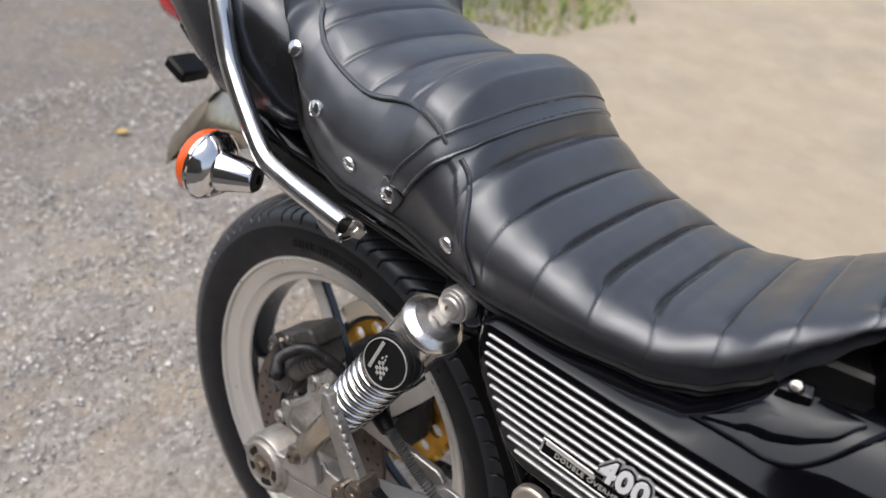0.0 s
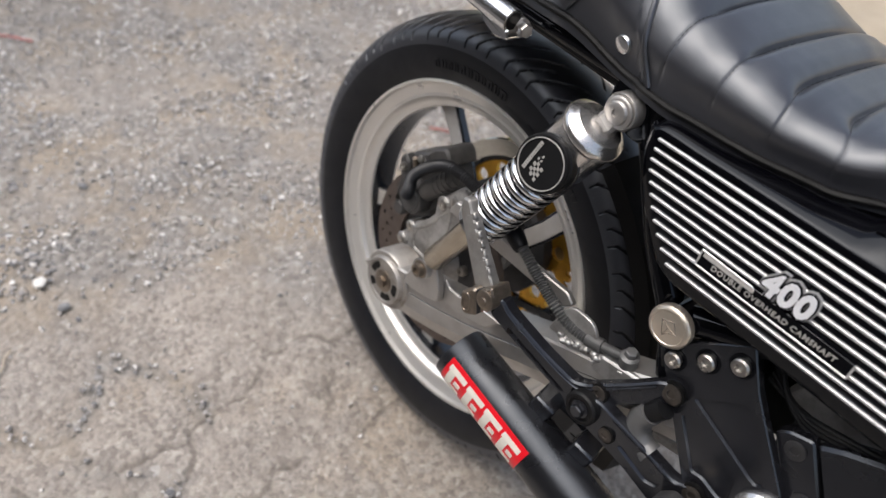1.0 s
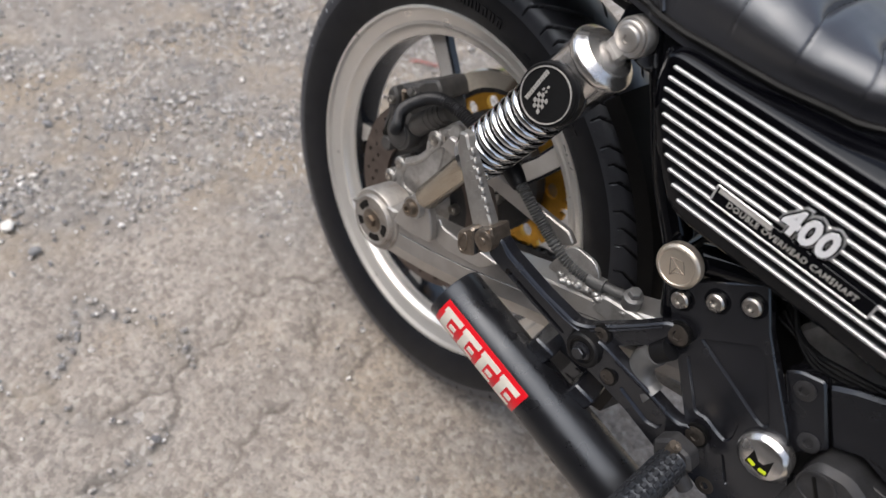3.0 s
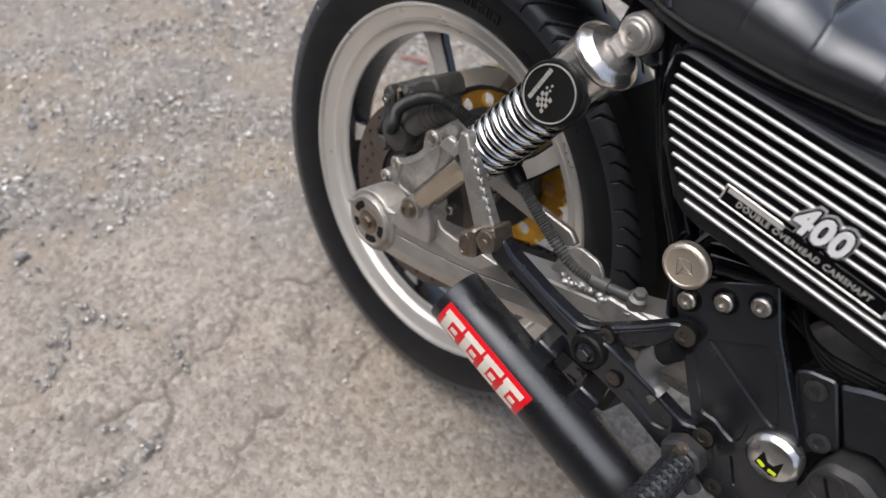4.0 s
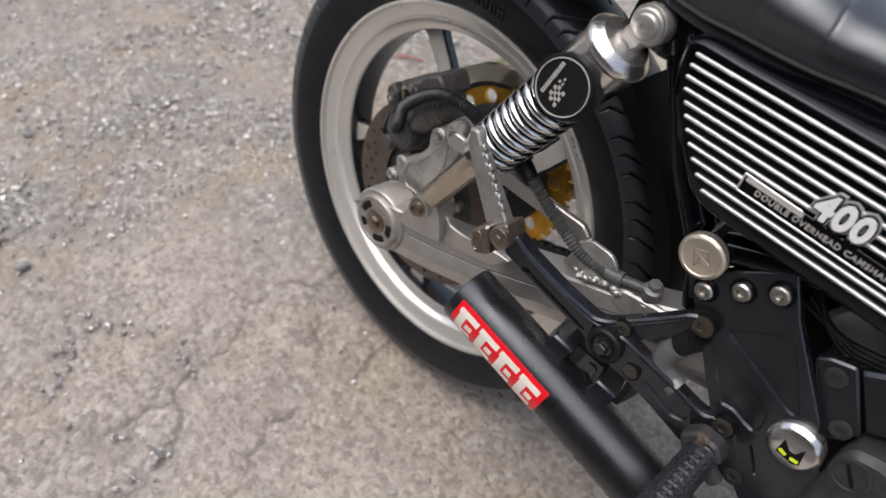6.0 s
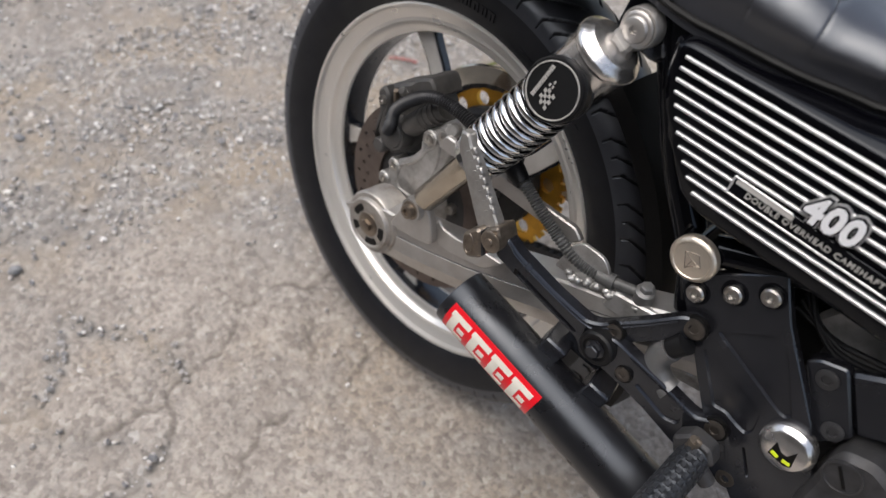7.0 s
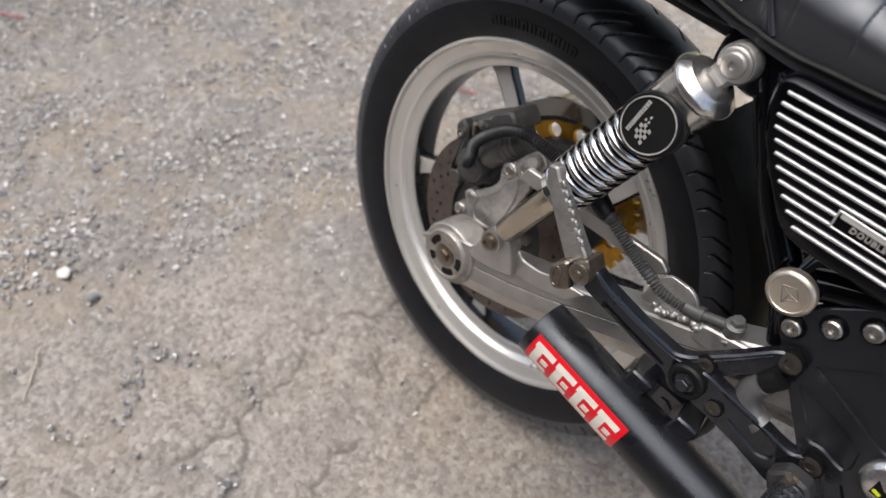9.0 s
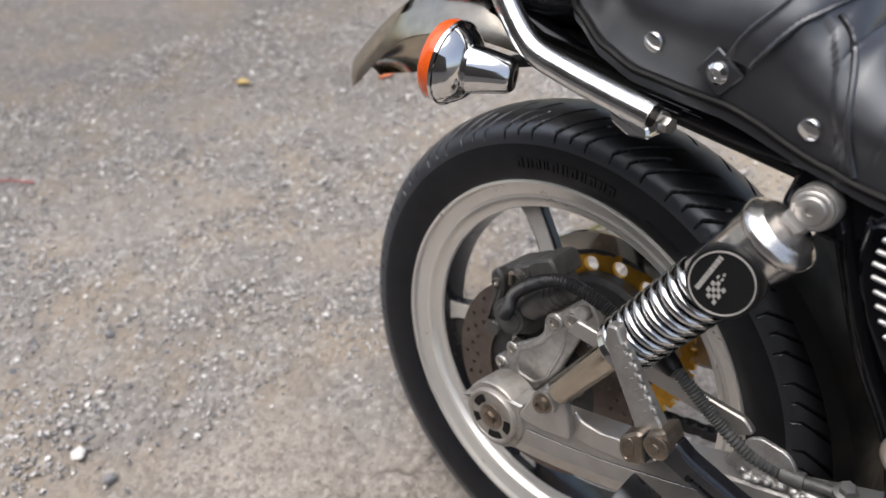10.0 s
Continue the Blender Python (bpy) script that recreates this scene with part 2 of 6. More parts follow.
    def box(self, size, m, bev=0.001, slot=0):
        """A box of that size at the pose m with broken edges."""
        sx, sy, sz = (s / 2 for s in size)
        b = min(bev, sx * 0.9, sy * 0.9, sz * 0.9)
        rings = []
        for z, k in ((-sz, b), (-sz + b, 0), (sz - b, 0), (sz, b)):
            x, y = sx - k, sy - k
            c = b if k == 0 else b * 0.5
            rings.append([m @ Vector(q) for q in ((x, y - c, z), (x - c, y, z), (-x + c, y, z), (-x, y - c, z),
                                                   (-x, -y + c, z), (-x + c, -y, z), (x - c, -y, z), (x, -y + c, z))])
        return self.rings(rings, slot)

    def bolt(self, at, axis, r, h, seg=20, socket=True, slot=0):
        prof = [(-0.004, r), (h * 0.7, r), (h, r * 0.82)]
        prof += [(h, r * 0.46), (h * 0.35, r * 0.42), (h * 0.35, 0)] if socket else [(h * 1.05, 0)]
        return self.lathe(prof, at, axis, seg, slot)

    def hexbolt(self, at, axis, r, h, slot=0):
        self.lathe([(-0.003, r * 1.35), (h * 0.15, r * 1.35), (h * 0.2, r * 1.25)], at, axis, 24, slot)
        return self.lathe([(h * 0.15, r), (h * 0.9, r), (h, r * 0.85), (h, 0)], at, axis, 6, slot)


def part(name, geo, mat, parent=None, label="", sharp=38, recalc=True):
    """One mesh object from a Geo, under a thing or a part."""
    me = bpy.data.meshes.new(name)
    me.from_pydata(geo.v, [], geo.f)
    mats = mat if isinstance(mat, (list, tuple)) else [mat]
    for m in mats:
        me.materials.append(m)
    if len(mats) > 1:
        me.polygons.foreach_set("material_index", geo.s)
    if recalc:
        bm = bmesh.new()
        bm.from_mesh(me)
        bmesh.ops.recalc_face_normals(bm, faces=bm.faces)
        bm.to_mesh(me)
        bm.free()
    me.shade_smooth()
    me.set_sharp_from_angle(angle=radians(sharp))
    me.update()
    ob = new(name, me)
    if parent:
        ob.parent = parent
    if label:
        tagged(ob, label)
    return ob


def lettering(text, size, m, depth=0.0006, shear=0.0, bold=0.0, spacing=1.0, squeeze=1.0):
    """Raised letters as a Geo, centred on the pose m, reading along its x."""
    cu = bpy.data.curves.new("letters", "FONT")
    cu.body, cu.size, cu.extrude, cu.shear, cu.offset, cu.space_character = text, size, depth, shear, bold, spacing
    cu.align_x, cu.align_y = "CENTER", "CENTER"
    cu.resolution_u = 3
    ob = bpy.data.objects.new("letters", cu)
    scene.collection.objects.link(ob)
    me = bpy.data.meshes.new_from_object(ob.evaluated_get(bpy.context.evaluated_depsgraph_get()))
    g = Geo().add([m @ Vector((v.co.x * squeeze, v.co.y, v.co.z)) for v in me.vertices], [tuple(p.vertices) for p in me.polygons])
    bpy.data.objects.remove(ob)
    bpy.data.curves.remove(cu)
    bpy.data.meshes.remove(me)
    return g


def smooth(a, b, x):
    t = min(1, max(0, (x - a) / (b - a)))
    return t * t * (3 - 2 * t)


def table(x, rows):
    """Smooth reading between rows of (x, value)."""
    if x <= rows[0][0]:
        return rows[0][1]
    for (a, u), (b, v) in zip(rows, rows[1:]):
        if x <= b:
            t = (x - a) / (b - a)
            return u + (v - u) * (t * t * (3 - 2 * t) * 0.5 + t * 0.5)
    return rows[-1][1]


RIGHT = (0, -1, 0)


# ---- ground: worn pale paving with cracks, gravelly dirt behind, one sheet to the horizon ----
def ground_material():
    m = bpy.data.materials.new("worn_paving_and_grit")
    m.use_nodes = True
    n, l = m.node_tree.nodes, m.node_tree.links
    b = n["Principled BSDF"]
    b.inputs["Roughness"].default_value = 0.93
    b.inputs["Specular IOR Level"].default_value = 0.25
    co = n.new("ShaderNodeTexCoord")

    def noise_at(scale, detail=5, rough=0.6):
        t = n.new("ShaderNodeTexNoise")
        t.inputs["Scale"].default_value, t.inputs["Detail"].default_value, t.inputs["Roughness"].default_value = scale, detail, rough
        l.new(co.outputs["Object"], t.inputs["Vector"])
        return t.outputs["Fac"]

    def ramp(fac, *stops):
        r = n.new("ShaderNodeValToRGB")
        while len(r.color_ramp.elements) < len(stops):
            r.color_ramp.elements.new(0.5)
        for e, (p, c) in zip(r.color_ramp.elements, stops):
            e.position, e.color = p, (*c, 1)
        l.new(fac, r.inputs[0])
        return r.outputs[0]

    def span(fac, a, b_, c=0.0, d=1.0):
        r = n.new("ShaderNodeMapRange")
        for k, v in (("From Min", a), ("From Max", b_), ("To Min", c), ("To Max", d)):
            r.inputs[k].default_value = v
        l.new(fac, r.inputs["Value"])
        return r.outputs[0]

    def mix(fac, a, c, kind="MIX"):
        x = n.new("ShaderNodeMix")
        x.data_type, x.blend_type = "RGBA", kind
        if isinstance(fac, float):
            x.inputs[0].default_value = fac
        else:
            l.new(fac, x.inputs[0])
        for k, v in ((6, a), (7, c)):
            if isinstance(v, tuple):
                x.inputs[k].default_value = (*v, 1)
            else:
                l.new(v, x.inputs[k])
        return x.outputs[2]

    def attribute(name):
        a = n.new("ShaderNodeAttribute")
        a.attribute_name = name
        return a.outputs["Fac"]

    def cells(scale, what="Color", feature="F1"):
        v = n.new("ShaderNodeTexVoronoi")
        v.feature = feature
        v.inputs["Scale"].default_value = scale
        l.new(co.outputs["Object"], v.inputs["Vector"])
        return v.outputs[what]

    # paving: pale binder with dark fine aggregate showing
    pave = ramp(noise_at(9, 6), (0.3, (0.35, 0.305, 0.265)), (0.52, (0.47, 0.42, 0.37)), (0.75, (0.58, 0.52, 0.465)))
    pave = mix(span(noise_at(23, 5, 0.65), 0.5, 0.68, 0, 0.6), pave, (0.3, 0.262, 0.228))
    pave = mix(span(noise_at(4.3, 4, 0.6), 0.5, 0.68, 0, 0.7), pave, (0.45, 0.36, 0.26))
    speck = n.new("ShaderNodeSeparateColor")
    l.new(cells(125), speck.inputs[0])
    pave = mix(span(speck.outputs[0], 0.5, 0.8, 0, 0.62), pave, (0.2, 0.177, 0.158))
    fleck = n.new("ShaderNodeSeparateColor")
    l.new(cells(270), fleck.inputs[0])
    pave = mix(span(fleck.outputs[0], 0.62, 0.8, 0, 0.4), pave, (0.2, 0.18, 0.165))
    pave = mix(span(speck.outputs[1], 0.8, 0.95, 0, 0.45), pave, (0.68, 0.63, 0.57))
    pave = mix(span(noise_at(75, 5, 0.7), 0.5, 0.68, 0, 0.5), pave, (0.27, 0.235, 0.205))
    pave = mix(span(noise_at(38, 4, 0.6), 0.53, 0.66, 0, 0.4), pave, (0.6, 0.55, 0.49))
    # grit: small stones of mixed grey and tan
    stone = n.new("ShaderNodeSeparateColor")
    l.new(cells(85), stone.inputs[0])
    grit = ramp(stone.outputs[0], (0.0, (0.2, 0.19, 0.185)), (0.35, (0.3, 0.282, 0.265)), (0.65, (0.38, 0.355, 0.325)), (0.88, (0.46, 0.44, 0.415)), (1.0, (0.7, 0.68, 0.65)))
    fine = ramp(noise_at(70, 6, 0.7), (0.3, (0.24, 0.215, 0.19)), (0.7, (0.43, 0.38, 0.33)))
    grit = mix(span(noise_at(14, 4), 0.35, 0.65, 0.1, 0.65), grit, fine)
    grit = mix(span(noise_at(5, 4), 0.46, 0.62, 0, 0.65), grit, (0.42, 0.345, 0.26))
    grit = mix(span(noise_at(3.2, 3), 0.5, 0.7, 0, 0.5), grit, (0.23, 0.225, 0.225))
    col = mix(attribute("grit"), pave, grit)
    tan = ramp(noise_at(6, 7, 0.65), (0.3, (0.40, 0.335, 0.25)), (0.7, (0.485, 0.413, 0.315)))
    tan = mix(span(noise_at(1.3, 5, 0.6), 0.5, 0.66, 0, 0.45), tan, (0.29, 0.27, 0.24))
    tan = mix(span(noise_at(7.5, 6, 0.7), 0.56, 0.68, 0, 0.28), tan, (0.33, 0.285, 0.23))
    col = mix(attribute("tan"), col, tan)
    dark_tone = ramp(noise_at(12, 6, 0.65), (0.3, (0.075, 0.07, 0.066)), (0.7, (0.14, 0.13, 0.122)))
    col = mix(attribute("dark_ground"), col, dark_tone)
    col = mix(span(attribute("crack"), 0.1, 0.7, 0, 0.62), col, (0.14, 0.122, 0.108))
    tone = n.new("ShaderNodeVectorMath")
    tone.operation = "SCALE"
    tone.inputs["Scale"].default_value = 0.86
    l.new(col, tone.inputs[0])
    l.new(tone.outputs[0], b.inputs["Base Color"])
    # relief
    h1 = span(cells(125, "Distance"), 0, 0.8, 0, 0.42)
    h2 = span(cells(85, "Distance"), 0, 0.8, 1.0, 0.0)
    h3 = noise_at(45, 7, 0.7)
    k1 = n.new("ShaderNodeMath")
    k1.operation = "MULTIPLY"
    l.new(h2, k1.inputs[0])
    l.new(attribute("grit"), k1.inputs[1])
    k2 = n.new("ShaderNodeMath")
    k2.operation = "ADD"
    l.new(k1.outputs[0], k2.inputs[0])
    l.new(h3, k2.inputs[1])
    k3 = n.new("ShaderNodeMath")
    k3.operation = "SUBTRACT"
    l.new(k2.outputs[0], k3.inputs[0])
    l.new(h1, k3.inputs[1])
    bp = n.new("ShaderNodeBump")
    bp.inputs["Strength"].default_value, bp.inputs["Distance"].default_value = 0.75, 0.006
    calm = n.new("ShaderNodeMath")
    calm.operation = "MULTIPLY"
    l.new(k3.outputs[0], calm.inputs[0])
    l.new(span(attribute("tan"), 0, 0.6, 1.0, 0.2), calm.inputs[1])
    l.new(calm.outputs[0], bp.inputs["Height"])
    l.new(bp.outputs[0], b.inputs["Normal"])
    return m


CRACKS = [
    [(0.05, 0.06), (-0.008, -0.018), (-0.001, -0.099), (0.009, -0.162), (-0.004, -0.196), (-0.015, -0.25), (-0.027, -0.273), (-0.005, -0.32), (0.029, -0.368), (0.06, -0.43)],
    [(-0.2, 0.02), (-0.174, -0.064), (-0.123, -0.095), (-0.087, -0.123), (-0.057, -0.147), (-0.023, -0.196), (-0.007, -0.199)],
    [(-0.303, -0.132), (-0.261, -0.14), (-0.222, -0.17), (-0.191, -0.205), (-0.175, -0.258), (-0.174, -0.292), (-0.143, -0.353)],
    [(-0.143, -0.353), (-0.102, -0.379), (-0.075, -0.433), (-0.061, -0.457), (-0.078, -0.532)],
    [(-0.227, -0.167), (-0.193, -0.069), (-0.18, -0.03)],
    [(-0.169, -0.458), (-0.159, -0.409), (-0.148, -0.359)],
    [(-0.232, -0.591), (-0.136, -0.579), (-0.106, -0.583)],
]
# worn-out joints filled with loose grit
CHANNELS = [
    [(-0.39, -0.39), (-0.337, -0.372), (-0.268, -0.318), (-0.216, -0.304), (-0.172, -0.308)],
    [(-0.33, -0.58), (-0.246, -0.511), (-0.213, -0.499), (-0.156, -0.456), (-0.135, -0.421)],
    [(-0.075, -0.517), (-0.065, -0.468), (-0.074, -0.416), (-0.095, -0.385)],
    [(-0.37, -0.41), (-0.324, -0.439), (-0.287, -0.459), (-0.251, -0.518)],
]


def channel(x, y):
    """How deep in a grit-filled joint the place is, 0 to 1."""
    if not (-0.45 < x < 0.0 and -0.65 < y < -0.25):
        return 0.0
    best = 1.0
    for line in CHANNELS:
        for (ax, ay), (bx, by) in zip(line, line[1:]):
            dx, dy = bx - ax, by - ay
            t = min(1, max(0, ((x - ax) * dx + (y - ay) * dy) / (dx * dx + dy * dy)))
            best = min(best, math.hypot(x - ax - t * dx, y - ay - t * dy))
    return math.exp(-(best / (0.018 + 0.009 * noise.noise(Vector((x * 30, y * 30, 2))))) ** 2)


def fractured(line, rng, size):
    """The line with finer and finer sideways jogs."""
    p = [Vector(q) for q in line]
    for k in range(3):
        out = [p[0]]
        for a, b in zip(p, p[1:]):
            d = b - a
            out += [(a + b) / 2 + Vector((-d.y, d.x)) * rng.uniform(-size, size), b]
        p = out
    return p


def ground_zone(x, y):
    """How gritty the ground is (0 paving, 1 loose grit) and how far it is the pale sandy apron."""
    wob = noise.noise(Vector((x * 2.3, y * 2.3, 0.3))) * 0.16 + noise.noise(Vector((x * 7, y * 7, 1.7))) * 0.07
    edge = -0.36 + 0.1 * y
    grit = smooth(0.10, -0.14, (x - edge) * 0.8 - 0.35 * (y + 0.1) * (1 if y > -0.1 else 0) + wob)
    patch = smooth(0.1, 0.4, noise.noise(Vector((x * 3.1 + 5, y * 3.1, 4.0))))
    grit = max(0.12, grit * (1 - 0.45 * patch), 0.9 * channel(x, y))
    tan = smooth(0.15, 0.6, (x + 0.55) * 0.7 + (y - 0.9) * 0.7 + wob * 1.5)
    return grit, tan


def build_ground():
    rng = random.Random(4)
    xs = list(np.arange(-1.0, 0.62, 0.0046))
    ys = list(np.arange(-0.72, 0.6, 0.0046))

    def stretch(v):
        step, lo, hi = 0.012, [v[0]], [v[-1]]
        while hi[-1] < 400:
            hi.append(hi[-1] + step)
            lo.append(lo[-1] - step)
            step *= 1.085
        return np.array(lo[:0:-1] + v + hi[1:])

    xs, ys = stretch(xs), stretch(ys)
    segs = []
    for line in CRACKS:
        p = fractured(line, rng, 0.2)
        segs += [(a.x, a.y, b.x, b.y) for a, b in zip(p, p[1:])]
    X, Y = np.meshgrid(xs, ys)
    X, Y = X.ravel(), Y.ravel()
    dist = np.full(len(X), 1.0)
    near = np.nonzero((X > -0.6) & (X < 0.3) & (Y > -0.7) & (Y < 0.3))[0]
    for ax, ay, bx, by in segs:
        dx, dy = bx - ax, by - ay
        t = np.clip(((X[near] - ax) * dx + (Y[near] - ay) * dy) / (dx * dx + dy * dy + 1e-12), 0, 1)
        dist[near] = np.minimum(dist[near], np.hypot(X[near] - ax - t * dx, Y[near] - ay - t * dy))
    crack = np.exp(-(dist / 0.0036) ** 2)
    shoulder = np.exp(-(dist / 0.03) ** 2)
    verts, grit, tan = [], np.zeros(len(X)), np.zeros(len(X))
    for i, (x, y) in enumerate(zip(X, Y)):
        z = 0.0
        if abs(x) < 8 and abs(y) < 8:
            grit[i], tan[i] = ground_zone(x, y)
            v = Vector((x, y, 0))
            z = 0.0035 * noise.noise(v * 4) + 0.0035 * noise.noise(v * 17) + 0.0034 * noise.noise(v * 60)
            calm = smooth(0.03, 0.12, math.hypot(x, y))
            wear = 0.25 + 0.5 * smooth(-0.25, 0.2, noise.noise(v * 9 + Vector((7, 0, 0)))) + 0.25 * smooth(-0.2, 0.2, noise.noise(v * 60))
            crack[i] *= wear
            z *= 1 - 0.75 * tan[i]
            z = z * calm - 0.006 * crack[i] - 0.0022 * shoulder[i] - 0.006 * channel(x, y)
        else:
            grit[i], tan[i] = 0.6, 0.3
        verts.append((x, y, z))
    # unseen near side is darkened so black parts mirror less light
    dark_ground = np.clip((-0.78 - 0.06 * np.sin(5 * X) - 0.03 * np.sin(13 * X + 1) - Y) / 0.06, 0, 1)
    # the ground far to the left is darker as well
    dark_ground = np.maximum(dark_ground, 0.42 * np.clip((-1.05 - X + 0.15 * np.sin(3 * Y) + 0.08 * np.sin(9 * Y + 4 * X)) / 0.7, 0, 1) * (np.abs(X) < 8))
    nx, ny = len(xs), len(ys)
    faces = [(j * nx + i, j * nx + i + 1, (j + 1) * nx + i + 1, (j + 1) * nx + i) for j in range(ny - 1) for i in range(nx - 1)]
    g = Geo()
    g.v, g.f, g.s = verts, faces, [0] * len(faces)
    ob = part("ground", g, ground_material(), None, "", 180, False)
    for name, data in (("grit", grit), ("tan", tan), ("crack", crack), ("dark_ground", dark_ground)):
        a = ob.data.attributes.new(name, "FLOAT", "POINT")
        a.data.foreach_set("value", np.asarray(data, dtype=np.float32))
    tagged(ob, "worn pale cracked paving running into gritty darker ground, darkened on the unseen near side", "ground", kind="structure")


build_ground()


# ---- loose stones ----
def pebble(rng, at, r, flat=0.65):
    """A small irregular stone of 12 corners."""
    p = (1 + 5 ** 0.5) / 2
    base = [(-1, p, 0), (1, p, 0), (-1, -p, 0), (1, -p, 0), (0, -1, p), (0, 1, p), (0, -1, -p), (0, 1, -p), (p, 0, -1), (p, 0, 1), (-p, 0, -1), (-p, 0, 1)]
    tri = [(0, 11, 5), (0, 5, 1), (0, 1, 7), (0, 7, 10), (0, 10, 11), (1, 5, 9), (5, 11, 4), (11, 10, 2), (10, 7, 6), (7, 1, 8),
           (3, 9, 4), (3, 4, 2), (3, 2, 6), (3, 6, 8), (3, 8, 9), (4, 9, 5), (2, 4, 11), (6, 2, 10), (8, 6, 7), (9, 8, 1)]
    turn = Euler((rng.uniform(-0.4, 0.4), rng.uniform(-0.4, 0.4), rng.uniform(0, 6.3))).to_matrix()
    sx, sy = rng.uniform(0.75, 1.3), rng.uniform(0.7, 1.1)
    verts = []
    for q in base:
        v = Vector(q).normalized() * rng.uniform(0.8, 1.15) * r
        verts.append(turn @ Vector((v.x * sx, v.y * sy, v.z * flat)) + Vector(at))
    return verts, tri


def stone_material(name, stops):
    m = bpy.data.materials.new(name)
    m.use_nodes = True
    n, l = m.node_tree.nodes, m.node_tree.links
    b = n["Principled BSDF"]
    b.inputs["Roughness"].default_value = 0.85
    g = n.new("ShaderNodeNewGeometry")
    r = n.new("ShaderNodeValToRGB")
    while len(r.color_ramp.elements) < len(stops):
        r.color_ramp.elements.new(0.5)
    for e, (p, c) in zip(r.color_ramp.elements, stops):
        e.position, e.color = p, (*c, 1)
    l.new(g.outputs["Random Per Island"], r.inputs[0])
    co = n.new("ShaderNodeTexCoord")
    t = n.new("ShaderNodeTexNoise")
    t.inputs["Scale"].default_value = 400
    l.new(co.outputs["Object"], t.inputs["Vector"])
    k = n.new("ShaderNodeMapRange")
    k.inputs["To Min"].default_value, k.inputs["To Max"].default_value = 0.75, 1.25
    l.new(t.outputs["Fac"], k.inputs["Value"])
    s = n.new("ShaderNodeVectorMath")
    s.operation = "SCALE"
    l.new(r.outputs[0], s.inputs[0])
    l.new(k.outputs[0], s.inputs["Scale"])
    l.new(s.outputs[0], b.inputs["Base Color"])
    return m


GRAVEL = stone_material("mixed_gravel", [(0.0, (0.15, 0.15, 0.158)), (0.25, (0.25, 0.245, 0.245)), (0.45, (0.36, 0.315, 0.265)), (0.62, (0.33, 0.32, 0.315)), (0.76, (0.48, 0.44, 0.41)), (0.88, (0.64, 0.61, 0.58)), (1.0, (0.9, 0.88, 0.85))])


def scatter_gravel():
    rng = random.Random(11)
    g = Geo()
    made = 0
    while made < 21000:
        x, y = rng.uniform(-1.9, 0.25), rng.uniform(-0.75, 1.3)
        grit, tan = ground_zone(x, y)
        clump = 0.25 + 0.75 * smooth(-0.15, 0.35, noise.noise(Vector((x * 5, y * 5, 9))))
        if rng.random() > (grit ** 1.6) * clump * (1 - tan):
            continue
        if math.hypot(x, y) < 0.06:
            continue
        r = 0.0021 + 0.0046 * rng.random() ** 2.0 + (0.005 * rng.random() if rng.random() < 0.07 else 0)
        g.add(*pebble(rng, (x, y, r * 0.35), r))
        made += 1
    tagged(part("gravel", g, GRAVEL, None, "", 30, False), "loose grey and white grit over the ground", "gravel", kind="stuff")


scatter_gravel()


def loose_stone(name, x, y, r, mat, label, seed, flat=0.55):
    rng = random.Random(seed)
    v, f = pebble(rng, (0, 0, 0), r, flat)
    bm = bmesh.new()
    bv = [bm.verts.new(q) for q in v]
    for t in f:
        bm.faces.new([bv[i] for i in t])
    bmesh.ops.subdivide_edges(bm, edges=bm.edges, cuts=2, use_grid_fill=True, smooth=0.8)
    g = Geo()
    bm.verts.index_update()
    low = min(q.co.z for q in bm.verts)
    g.add([(q.co.x + x, q.co.y + y, q.co.z - low - 0.002) for q in bm.verts], [[q.index for q in t.verts] for t in bm.faces])
    bm.free()
    tagged(part(name, g, mat, None, "", 180), label, "stone", "stones on the ground")


PALE_STONE = material("pale_stone", (0.78, 0.75, 0.7), 0.8, 0, 0.1, 80, 0.3, 300)
GREY_STONE = material("grey_stone", (0.26, 0.26, 0.265), 0.85, 0, 0.15, 120, 0.4, 300)
loose_stone("stone", -0.602, -0.4235, 0.0155, PALE_STONE, "pale flat round stone lying on the grit", 3, 0.5)
loose_stone("stone", -0.523, -0.408, 0.0105, GREY_STONE, "small grey stone lying on the grit", 5, 0.8)
loose_stone("stone", -0.82, -0.262, 0.012, GREY_STONE, "small grey stone lying on the grit", 8, 0.7)
loose_stone("stone", -0.70, -0.34, 0.009, PALE_STONE, "small pale stone lying on the grit", 9, 0.7)


def twig():
    rng = random.Random(6)
    a, b = Vector((-0.481, -0.514, 0.004)), Vector((-0.402, -0.574, 0.004))
    p = [a.lerp(b, i / 6) + Vector((rng.uniform(-0.003, 0.003), rng.uniform(-0.003, 0.003), rng.uniform(0, 0.002))) for i in range(7)]
    tagged(part("dry_stalk", Geo().tube(spline(p, 4), 0.0014, 6), material("dry_straw", (0.5, 0.43, 0.33), 0.8, 0, 0.2, 80)),
           "thin dry straw stalk lying on the paving", "stalk")


twig()


def red_thread(p, r):
    tagged(part("red_cord", Geo().tube(spline(p, 5), r, 6), RED_CORD), "faded red cord lying on the grit", "cord", "red cords")


RED_CORD = material("faded_red_cord", (0.46, 0.19, 0.18), 0.85, 0, 0.25, 90)
red_thread([(-1.60, -0.31, 0.004), (-1.55, -0.265, 0.005), (-1.50, -0.2, 0.004), (-1.44, -0.155, 0.004)], 0.003)
red_thread([(-0.578, 0.473, 0.003), (-0.56, 0.492, 0.004), (-0.526, 0.513, 0.003)], 0.003)


